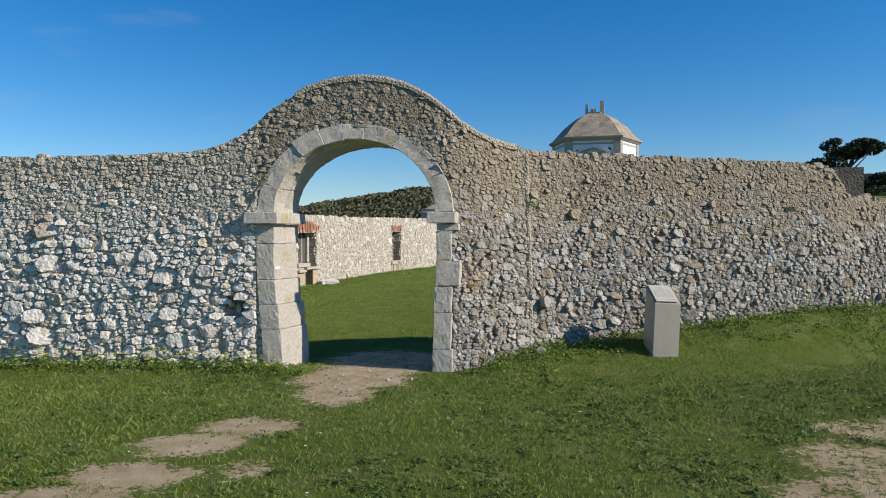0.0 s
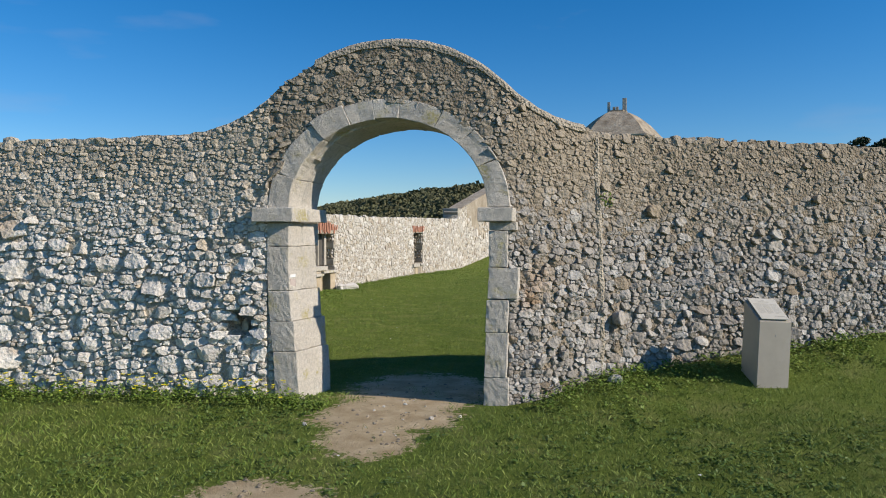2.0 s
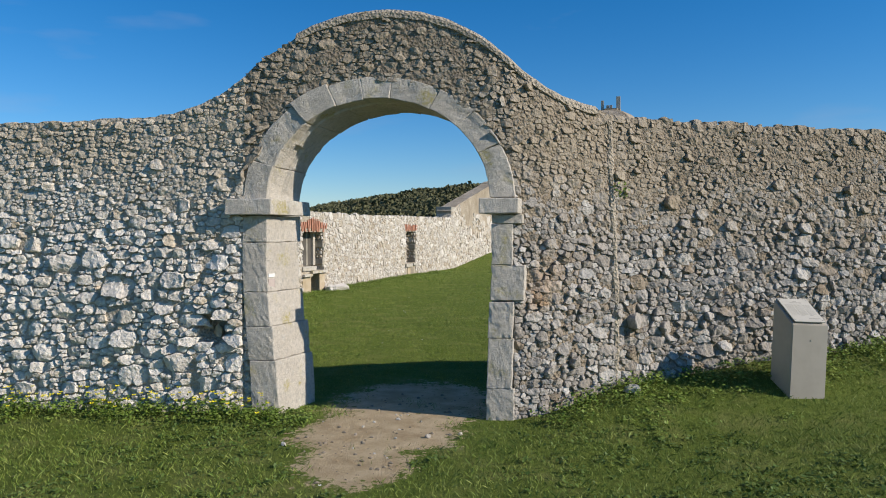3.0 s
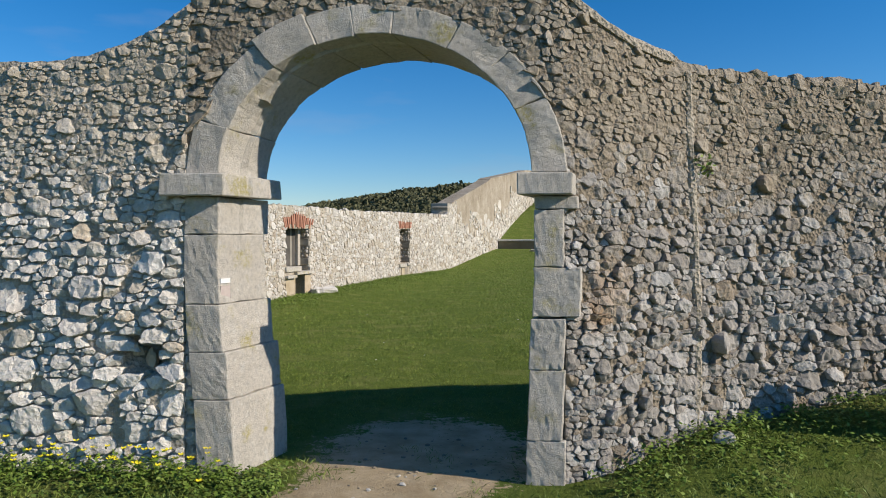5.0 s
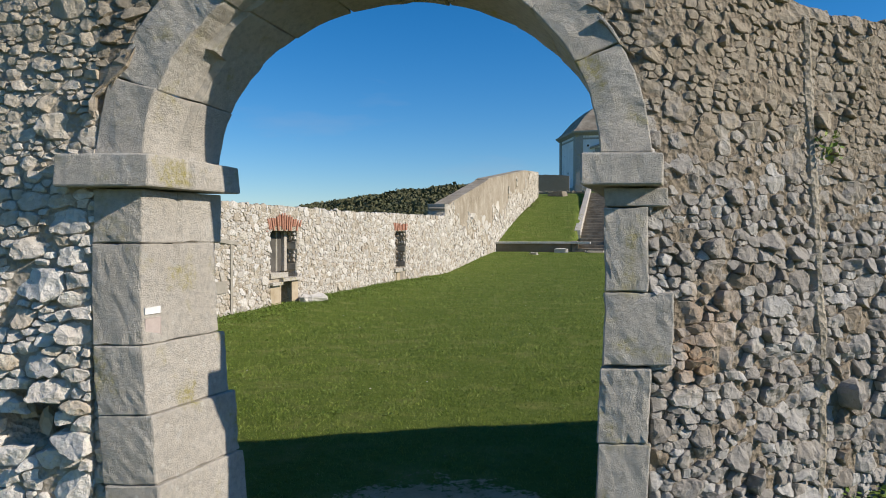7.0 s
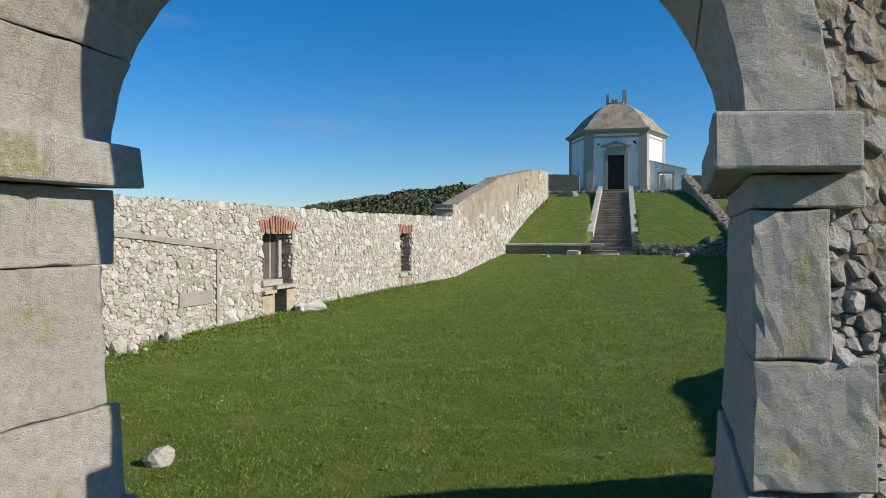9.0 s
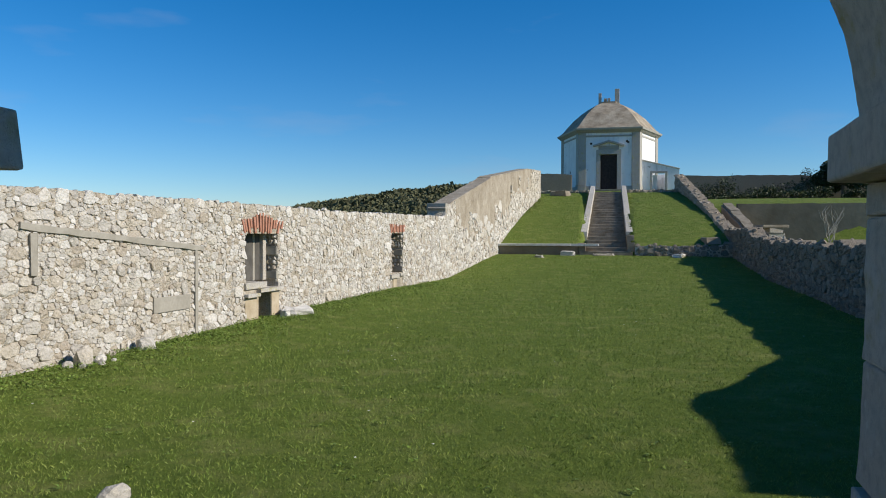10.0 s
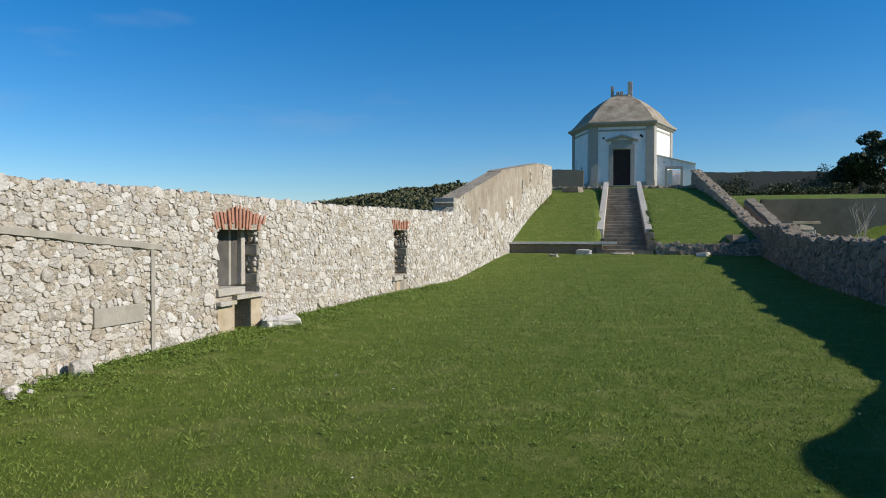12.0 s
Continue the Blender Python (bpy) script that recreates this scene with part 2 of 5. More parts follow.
M_SCRUB = mat_leaf("scrub_leaves", (0.028, 0.040, 0.014), (0.048, 0.062, 0.020), (0.075, 0.085, 0.030))


# scrub lightened and greyed: distance haze is put into the leaf colour
M_HILL = mat_leaf("hazy_hill_scrub", (0.085, 0.092, 0.042), (0.125, 0.125, 0.060), (0.17, 0.16, 0.085), 0.9)


def mat_ground():
    """Lawn with worn earth, laid where the attribute 'earth' says."""
    k = Mat("lawn_and_earth", 0.95, 0.1)
    n1, n2 = k.noise(0.35, 5), k.noise(60, 4, seed=3)
    grass = k.ramp(n1, [(0.3, (0.120, 0.165, 0.028)), (0.7, (0.165, 0.205, 0.042))])
    grass = k.mix(k.span(n2, 0.35, 0.75, 0, 0.7), grass, (0.070, 0.112, 0.018))
    grass = k.mix(k.span(k.noise(13, 5, 0.7, seed=15), 0.45, 0.68, 0, 0.65), grass, (0.060, 0.098, 0.016))
    grass = k.mix(k.span(k.noise(2.4, 5, seed=6), 0.50, 0.72, 0, 0.6), grass, (0.24, 0.24, 0.085))
    earth = k.ramp(k.noise(5, 6, seed=8), [(0.3, (0.38, 0.285, 0.165)), (0.7, (0.58, 0.47, 0.305))])
    earth = k.mix(k.span(k.voronoi(38), 0.0, 0.30, 0.45, 0), earth, (0.46, 0.41, 0.33))
    # grass colour scaled a little down before the wall, up in the court
    court_side = k.node("ShaderNodeAttribute")
    court_side.attribute_name = "court"
    grass = k.mix(court_side.outputs["Fac"], k.mix(1.0, grass, (0.95, 0.95, 0.95), "MULTIPLY"), k.mix(1.0, grass, (1.06, 1.06, 1.0), "MULTIPLY"))
    at = k.node("ShaderNodeAttribute")
    at.attribute_name = "earth"
    fac = k.math("ADD", at.outputs["Fac"], k.span(k.noise(5, 7, 0.8, seed=1), 0.2, 0.8, -0.65, 0.65))
    fac = k.math("ADD", fac, k.span(k.noise(21, 5, 0.7, seed=17), 0.3, 0.7, -0.30, 0.30))
    k.bump(k.math("ADD", k.noise(70, 6, 0.8), k.noise(9, 4)), 0.8, 0.035)
    return k.done(k.mix(k.span(fac, 0.42, 0.60), grass, earth))


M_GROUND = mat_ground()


# ---- builders ----
def mesh_from(name, verts, faces, material, smooth=False):
    me = bpy.data.meshes.new(name)
    me.from_pydata([tuple(v) for v in verts], [], faces)
    me.materials.append(material)
    if smooth:
        me.polygons.foreach_set("use_smooth", [True] * len(me.polygons))
    me.update()
    return me


def part_mesh(name, me, parent=None, label=""):
    ob = new(name, me)
    ob.parent = parent
    if label:
        ob["label"] = label
    return ob


def part(name, bm, material, parent=None, label=""):
    """One mesh object out of a bmesh, under a thing or a part."""
    me = bpy.data.meshes.new(name)
    bmesh.ops.recalc_face_normals(bm, faces=bm.faces)
    bm.to_mesh(me)
    bm.free()
    me.materials.append(material)
    return part_mesh(name, me, parent, label)


def thing(name, at, label, category, group="", kind=""):
    ob = new(name)
    ob.empty_display_size = 0.1
    ob.location = at
    return tagged(ob, label, category, group, kind)


def under(ob, parent):
    """Parents a mesh built in world coordinates to a thing that stands elsewhere."""
    ob.parent = parent
    ob.matrix_parent_inverse = Matrix.Translation(parent.location).inverted()
    return ob


def box_bm(size, at=(0, 0, 0), bevel=0.01, rot=0.0, wear=0.0, rng=None, taper=1.0):
    bm = bmesh.new()
    bmesh.ops.create_cube(bm, size=1.0)
    for v in bm.verts:
        f = taper if v.co.z > 0 else 1.0
        v.co = Vector((v.co.x * size[0] * f, v.co.y * size[1] * f, v.co.z * size[2]))
    if bevel:
        bmesh.ops.bevel(bm, geom=bm.edges[:], offset=bevel, segments=2, affect="EDGES", profile=0.6)
    if wear and rng:
        for v in bm.verts:
            v.co += Vector([rng.uniform(-wear, wear) for _ in range(3)])
    bmesh.ops.transform(bm, matrix=Matrix.Translation(at) @ Matrix.Rotation(rot, 4, "Z"), verts=bm.verts)
    return bm


def warp(bm, f):
    for v in bm.verts:
        v.co = Vector(f(*v.co))
    return bm


def rock_bm(size, at, seed, flat=0.7):
    bm = bmesh.new()
    bmesh.ops.create_icosphere(bm, subdivisions=2, radius=0.5)
    pick = random.Random(seed * 7 + 1)
    facets = [(Vector((pick.gauss(0, 1), pick.gauss(0, 1), pick.gauss(0.3, 0.8))).normalized(), pick.uniform(0.30, 0.46)) for _ in range(6)] if flat > 0 else []
    for v in bm.verts:
        n = noise.noise(v.co * 2.3 + Vector((seed * 3.1, seed, 0)))
        m = noise.cell(v.co * 2.9 + Vector((seed, 0, seed * 2.0)))
        v.co *= 1 + 0.35 * n + 0.16 * m
        v.co = Vector((v.co.x * size[0], v.co.y * size[1], v.co.z * size[2]))
        for n, off in facets:
            v.co -= n * max(0.0, v.co.dot(n) - off * size[2])
        if v.co.z < -0.25 * size[2]:
            v.co.z = -0.25 * size[2]
    bmesh.ops.transform(bm, matrix=Matrix.Translation(at) @ Matrix.Rotation(seed * 1.3, 4, "Z"), verts=bm.verts)
    return bm


def smooth01(x, a, b):
    u = min(1.0, max(0.0, (x - a) / (b - a)))
    return u * u * (3 - 2 * u)


class Line:
    """A wall's line on the plan: place and outward normal at a length s, with mitred bends."""

    def __init__(self, pts, side, batter=0.0):
        self.batter = batter
        self.p, self.side = np.array(pts, float), side
        d = np.diff(self.p, axis=0)
        self.len = np.hypot(d[:, 0], d[:, 1])
        self.s = np.r_[0, np.cumsum(self.len)]
        t = d / self.len[:, None]
        n = np.stack([t[:, 1], -t[:, 0]], 1) * side
        self.n = np.array([n[0]] + [(a + b) / (1 + a @ b) for a, b in zip(n[:-1], n[1:])] + [n[-1]])
        self.total = float(self.s[-1])

    def at(self, s):
        return (np.interp(s, self.s, self.p[:, 0]), np.interp(s, self.s, self.p[:, 1]))

    def out(self, s):
        return (np.interp(s, self.s, self.n[:, 0]), np.interp(s, self.s, self.n[:, 1]))

    def world(self, s, z, h):
        (x, y), (a, b) = self.at(s), self.out(s)
        if h > -0.2:
            h -= self.batter * max(0.0, z - 1.0)
        return (x + a * h, y + b * h, z)

    def s_of_y(self, y):
        return float(np.interp(y, self.p[:, 1], self.s))

    def s_of_x(self, x):
        return float(np.interp(x, self.p[:, 0], self.s))


def core_mesh(name, line, s0, s1, lo, hi, thick, material, step=0.1, proud=-0.035, rows=8, rough=0.012):
    """The body of a wall between two lengths, lo(s) to hi(s): uneven front, flat back, closed all round."""
    n = max(2, int((s1 - s0) / step) + 1)
    verts, faces = [], []
    for i in range(n):
        s = s0 + (s1 - s0) * i / (n - 1)
        a, b = lo(s), hi(s)
        b += 0.025 * noise.noise(Vector((s * 4.1, 7.7, 0))) + 0.02 * noise.noise(Vector((s * 13.0, 1.7, 0)))
        for j in range(rows + 1):
            z = a + (b - a) * j / rows
            verts.append(line.world(s, z, (proud(s, z) if callable(proud) else proud) + rough * noise.noise(Vector((s * 6, z * 6, 3.3)))))
        for j in range(rows + 1):
            verts.append(line.world(s, a + (b - a) * j / rows, -(thick(s) if callable(thick) else thick)))
    k = 2 * (rows + 1)
    for i in range(n - 1):
        o, q = i * k, (i + 1) * k
        for j in range(rows):
            faces.append((o + j, q + j, q + j + 1, o + j + 1))
            faces.append((o + rows + 1 + j, o + rows + 2 + j, q + rows + 2 + j, q + rows + 1 + j))
        faces.append((o + rows, q + rows, q + k - 1, o + k - 1))
        faces.append((o, o + rows + 1, q + rows + 1, q))
    for o in (0, (n - 1) * k):
        for j in range(rows):
            faces.append((o + j, o + j + 1, o + rows + 2 + j, o + rows + 1 + j))
    me = mesh_from(name, verts, faces, material)
    bm = bmesh.new()
    bm.from_mesh(me)
    bmesh.ops.recalc_face_normals(bm, faces=bm.faces)
    bm.to_mesh(me)
    bm.free()
    return me


def cells(pts, asp, tight=False):
    """Weighted cells of points (s, z, size) in a plane whose first axis is asp times longer: a polygon for each. tight: they fill the plane."""
    q = np.array(pts, float)
    w = q[:, :2].copy()
    w[:, 0] /= asp
    g = (q[:, 2] * 0.5) ** 2
    out = []
    for i in range(len(q)):
        d = w - w[i]
        r2 = (d ** 2).sum(1)
        near = np.argpartition(r2, min(21, len(q) - 1))[:22]
        near = near[np.argsort(r2[near])][1:]
        # a skewed, turned rectangle that the neighbours trim further
        t = [math.modf(abs(math.sin(i * 12.9898 + n * 78.233)) * 43758.5453)[0] for n in range(11)]
        big = -0.8 if tight else smooth01(q[i, 2], 0.03, 0.10)
        hw, hh, turn = q[i, 2] * (0.92 - 0.36 * big + 0.26 * t[0]), q[i, 2] * (0.80 - 0.36 * big + 0.24 * t[1]), (t[2] + t[9] - 1.0) * 0.35
        ct, sn = math.cos(turn), math.sin(turn)
        poly = []
        for n, (ex, ey) in enumerate(((-1, -1), (1, -1), (1, 1), (-1, 1))):
            ux, uy = ex * hw * (0.72 + 0.4 * t[3 + n]), ey * hh * (0.78 + 0.35 * t[7 - n])
            poly.append((ux * ct - uy * sn, ux * sn + uy * ct))
        for j in near:
            ax, ay = d[j]
            lim = (r2[j] + 0.8 * (g[i] - g[j])) / 2
            keep = []
            for u, v in zip(poly, poly[1:] + poly[:1]):
                du, dv = u[0] * ax + u[1] * ay - lim, v[0] * ax + v[1] * ay - lim
                if du <= 0:
                    keep.append(u)
                if du * dv < 0:
                    f = du / (du - dv)
                    keep.append((u[0] + f * (v[0] - u[0]), u[1] + f * (v[1] - u[1])))
            poly = keep
            if not poly:
                break
        out.append([(w[i, 0] * asp + u * asp, w[i, 1] + v) for u, v in poly])
    return out


def scatter_wall(rng, s0, s1, z0, z1, size_of, ok, asp=1.35, mix=((2.6, 0.02), (2.0, 0.09), (1.4, 0.40), (1.0, 1.2), (0.7, 3.0), (0.46, 5.0), (0.30, 7.0))):
    """Places for stones over a wall, the large ones first and small ones between; size_of(s, z) is the usual size."""
    pts, grid, g = [], {}, 0.40
    mid = size_of((s0 + s1) / 2, (z0 + z1) / 2)
    for factor, share in mix:
        for _ in range(int((s1 - s0) * (z1 - z0) / mid ** 2 * share)):
            s, z = rng.uniform(s0, s1), rng.uniform(z0, z1)
            if not ok(s, z):
                continue
            r = min(0.36, size_of(s, z) * factor * rng.uniform(0.85, 1.2))
            c = (int(s / g), int(z / g))
            clash = False
            for i in (-1, 0, 1):
                for j in (-1, 0, 1):
                    for a, b, q in grid.get((c[0] + i, c[1] + j), ()):
                        if max(abs(a - s) / asp, abs(b - z)) < 0.44 * (r + q):
                            clash = True
                            break
                    if clash:
                        break
                if clash:
                    break
            if clash:
                continue
            grid.setdefault(c, []).append((s, z, r))
            pts.append((s, z, r))
    return pts


EVEN = ((2.5, 0.03), (1.9, 0.08), (1.4, 0.35), (1.0, 1.2), (0.72, 3.0), (0.45, 6.0))      # sizes that pack tightly, and how many of each


def stone_geo(poly, line, rng, rise, gap, sink=0.05, rough=1.0):
    """A broken field stone that fills a polygon of the wall's face: jagged outline, slanting facets, uneven face."""
    n = len(poly)
    cx, cz = sum(p[0] for p in poly) / n, sum(p[1] for p in poly) / n
    ring = []
    for a, b in zip(poly, poly[1:] + poly[:1]):
        ex, ez = b[0] - a[0], b[1] - a[1]
        long = math.hypot(ex, ez)
        if long < 0.008:
            ring.append(((a[0] + b[0]) / 2, (a[1] + b[1]) / 2))
            continue
        for f in ((0.06, 0.5) if long < 0.045 else (0.05, 0.36, 0.70)):
            f += rng.uniform(-0.10, 0.10) if f > 0.1 else 0.0
            g = rng.gauss(0.0, 0.065) if f > 0.1 else rng.gauss(0.0, 0.02)
            ring.append((a[0] + f * ex - g * ez, a[1] + f * ez + g * ex))
    rad = max(1e-3, sum(math.hypot(p[0] - cx, p[1] - cz) for p in ring) / len(ring))
    k = max(0.45, 1 - gap / rad)
    lean = min(1.0, 0.40 + rise / 0.014)          # stones that lie flush hardly tilt
    tx, tz = lean * rng.gauss(-0.16 if line.batter else 0.0, 0.15 * rough), lean * rng.gauss(-0.10 if line.batter else 0.0, 0.16 * rough)
    cuts = []
    for _ in range(rng.choice((1, 2, 2, 3, 3))):
        q = rng.uniform(0, 6.283)
        cuts.append((math.cos(q), math.sin(q), rng.uniform(-0.1, 0.7) * rad, lean * rng.uniform(0.25, 0.85) * min(1.0, rough + 0.1)))
    amp = rough * (0.0016 + 0.10 * rise + 0.04 * min(rad, 0.09))

    def face(ds, dz):
        h = rise + ds * tx + dz * tz
        for c, s, off, steep in cuts:
            h -= max(0.0, ds * c + dz * s - off) * steep
        return max(h, -0.3 * sink)

    verts, m, seed = [], len(ring), rng.uniform(0, 50)

    def height(ds, dz):
        v = Vector(((cx + ds) * 22, (cz + dz) * 22, seed))
        return face(ds, dz) + amp * (1.5 * noise.noise(v) + 0.9 * noise.noise(v * 2.6))

    for f, low in ((k, None), (k * 0.985, 0.0), (k * 0.90, 1.0)):
        for p in ring:
            ds, dz = (p[0] - cx) * f, (p[1] - cz) * f
            hh = -sink if low is None else height(ds, dz) - (1 - low) * min(0.008, 0.45 * rise + 0.002) + rng.uniform(-0.3, 0.3) * amp
            verts.append(line.world(cx + ds, cz + dz, hh))
    faces = [(r * m + i, r * m + (i + 1) % m, (r + 1) * m + (i + 1) % m, (r + 1) * m + i) for r in (0, 1) for i in range(m)]
    # the face itself: scattered points inside the rim, joined into uneven facets
    rim = [Vector(((p[0] - cx) * k * 0.90, (p[1] - cz) * k * 0.90)) for p in ring]
    wide, tall = max(abs(p.x) for p in rim), max(abs(p.y) for p in rim)
    step = max(0.014, 0.42 * min(wide, tall))
    pts, z, row = list(rim), -tall, 0
    while z < tall:
        x = -wide + (0.5 * step if row % 2 else 0.0)
        while x < wide:
            pts.append(Vector((x + rng.uniform(-0.3, 0.3) * step, z + rng.uniform(-0.3, 0.3) * step)))
            x += step
        z += step
        row += 1
    co, _, tri, came, _, _ = geometry.delaunay_2d_cdt(pts, [], [list(range(m))], 1, 1e-5)
    at = []
    for p, froms in zip(co, came):
        own = [q for q in froms if q < m]
        if own:
            at.append(2 * m + own[0])
        else:
            at.append(len(verts))
            verts.append(line.world(cx + p.x, cz + p.y, height(p.x, p.y)))
    faces += [tuple(at[q] for q in f) for f in tri if len({at[q] for q in f}) == len(f)]
    return verts, faces


def lay_stones(parent, material, line, rng, area, size_of, ok, rise_of, gap_of, lo, hi, first=None, most=300, name="stone", asp=1.35, rough=1.0, mix=None):
    """Stones over a wall's face. Those within first(s, z), up to most, are parts; the rest are one part."""
    pts = scatter_wall(rng, *area, size_of, ok, asp, mix) if mix else scatter_wall(rng, *area, size_of, ok, asp)
    singles, V, F = 0, [], []
    for (s, z, size), poly in zip(pts, cells(pts, asp, bool(mix))):
        if len(poly) < 3:
            continue
        poly = [(min(max(a, area[0] - 0.01), area[1] + 0.01), b) for a, b in poly]
        poly = [(a, min(max(b, lo(a) - 0.02), hi(a) + 0.025)) for a, b in poly]
        v, f = stone_geo(poly, line, rng, rise_of(s, z) * (0.55 + 5.0 * min(size, 0.2)), gap_of(s, z) * (0.5 + 4 * min(size, 0.15)), rough=rough)
        (x0, y0, z0) = np.mean(v, axis=0)
        if line.side < 0:
            f = [tuple(reversed(q)) for q in f]
        if first and singles < most and first(s, z):
            o = Vector((x0, y0, z0))
            me = mesh_from(name, [Vector(p) - o for p in v], f, material)
            ob = part_mesh(name, me, parent)
            ob.location = o - parent.location
            singles += 1
        else:
            b = len(V)
            V += v
            F += [tuple(i + b for i in q) for q in f]
    if V:
        ob = part_mesh(name + "_work", mesh_from(name + "_work", [Vector(p) - parent.location for p in V], F, material), parent)
        ob["kind"] = "stuff"

# ---- lie of the land ----
AX = Vector((0.182, 0.983))           # the court's long axis
AU = Vector((0.983, -0.182))          # across it
STAIR = Vector((6.49, 29.3))          # foot of the stairs, middle


def vu(x, y):
    d = Vector((x, y)) - STAIR
    return d.dot(AX), d.dot(AU)


L_FRONT = Line([(-12.0, 0.2), (-0.3, 0.0), (1.75, 0.0), (1.95, 0.03), (2.2, 0.14), (2.5, 0.33), (2.8, 0.54), (3.3, 0.80), (5.4, 1.45), (6.85, 1.95), (12.0, 4.6)], 1, 0.07)
L_COURT = Line([(-5.0, -0.2), (0.2, 21.06), (5.28, 46.0)], 1)
L_RIGHT = Line([(6.84, 2.5), (7.19, 4.7), (7.34, 6.4), (7.55, 9.0), (7.97, 12.5), (9.44, 19.0), (11.9, 31.0)], -1)
L_RIGHT_UP = Line([(11.9, 31.0), (14.9, 50.0)], -1)


def wall_x(line, y):
    return float(np.interp(y, line.p[:, 1], line.p[:, 0]))


def slope_z(v):
    return float(np.interp(v, [0.25, 7.0, 17.0, 19.0, 24.0, 40.0, 75.0], [1.20, 2.62, 4.30, 4.50, 5.12, 5.2, 5.6]))


def front_y(x):
    return float(np.interp(x, L_FRONT.p[:, 0], L_FRONT.p[:, 1]))


def ground_z(x, y):
    fy = front_y(x)
    lump = 0.03 * noise.noise(Vector((x * 0.5, y * 0.5, 0))) + 0.012 * noise.noise(Vector((x * 2.1, y * 2.1, 4)))
    out = 0.055 + (0.20 * smooth01(x, 1.95, 3.0) + 0.10 * smooth01(x, 3.0, 4.4) + 0.22 * smooth01(x, 4.2, 6.4)) * smooth01(y, fy - 1.3, fy - 0.05) + 0.05 * smooth01(y, fy - 1.2, fy) * smooth01(x, 0.3, -0.4)
    out -= 0.06 * smooth01(x, -1.0, -4.5)
    lx = wall_x(L_COURT, y)
    inn = float(np.interp(y, [0, 3, 5.6, 21, 29.3], [0.055, 0.02, 0.0, 0.25, 0.80]))
    inn += 0.13 * smooth01(x, lx + 2.2, lx + 0.2) * smooth01(y, 24, 12)
    z = inn if y > fy + 0.5 else (out if y < fy else out + (inn - out) * (y - fy) / 0.5)
    v, u = vu(x, y)
    if x < lx - 0.3 and y > fy + 0.5:
        z = -0.6 * smooth01(lx - x, 0, 30) + 0.1
    elif v > 0.25:
        rx = float(np.interp(y, [31.0, 50.0], [11.9, 14.9]))
        if x < rx + 0.25:
            z = slope_z(v)
            if abs(u) < 1.0 and v < 18.6:
                z = min(z, 0.80 + 3.72 * v / 18.7 - 0.35)
        else:
            # garden to the right: low strip, then the upper terrace
            z = 0.55 + 0.2 * smooth01(v, 0, 8) if v < 9.0 else float(np.interp(v, [9.0, 9.6, 45, 80], [0.75, 3.15, 5.4, 6.5]))
            if v > 20 and x < rx + 9:
                z = max(z, slope_z(v) - 0.9)
    elif x > wall_x(L_RIGHT, y) + 0.3 and y > 8:
        z = float(np.interp(y, [8, 30], [0.3, 1.0]))
    if y > 120:
        z = z * smooth01(y, 260, 120) - 1.0 * smooth01(y, 120, 260)
    return z + lump


def earth_at(x, y):
    """How bare the ground is, 0 to 1."""
    e = 0.0
    for cx, cy, rx, ry, w in ((0.92, -0.45, 0.62, 0.55, 1.0), (0.92, -1.1, 0.38, 0.5, 0.85), (1.1, 0.55, 0.75, 0.95, 0.9), (0.50, -2.25, 0.42, 0.26, 0.9),
                              (0.22, -2.75, 0.42, 0.30, 0.9), (0.12, -3.40, 0.42, 0.26, 0.9), (0.75, -3.25, 0.25, 0.2, 0.55), (-0.1, -3.9, 0.5, 0.3, 0.8),
                              (5.25, -2.1, 0.55, 0.35, 0.62), (4.75, -2.9, 0.5, 0.5, 0.62), (4.4, -3.6, 0.6, 0.5, 0.6)):
        d = math.hypot((x - cx) / rx, (y - cy) / ry)
        e = max(e, w * smooth01(d, 1.35, 0.55))
    return e


# ---- ground ----
def spread(a, b, step, far_lo, far_hi, grow=1.28):
    mid = list(np.arange(a, b + 1e-6, step))
    lo, hi, d = [a], [b], step
    while lo[-1] > far_lo:
        d *= grow
        lo.append(lo[-1] - d)
    d = step
    while hi[-1] < far_hi:
        d *= grow
        hi.append(hi[-1] + d)
    return np.array(lo[:0:-1] + mid + hi[1:])


def build_ground():
    xs = spread(-6.0, 18.0, 0.16, -1500, 1500)
    ys = spread(-6.0, 33.0, 0.16, -600, 2600)
    verts = [(x, y, ground_z(x, y)) for y in ys for x in xs]
    w = len(xs)
    faces = [(j * w + i, j * w + i + 1, (j + 1) * w + i + 1, (j + 1) * w + i) for j in range(len(ys) - 1) for i in range(w - 1)]
    me = mesh_from("ground", verts, faces, M_GROUND, True)
    at = me.attributes.new("earth", "FLOAT", "POINT")
    at.data.foreach_set("value", [earth_at(x, y) if -7 < y < 6 else 0.0 for y in ys for x in xs])
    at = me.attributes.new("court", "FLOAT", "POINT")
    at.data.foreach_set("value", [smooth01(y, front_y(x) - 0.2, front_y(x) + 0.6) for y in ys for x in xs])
    tagged(new("ground", me), "short green lawn with patches of bare earth", "ground", kind="structure")


build_ground()


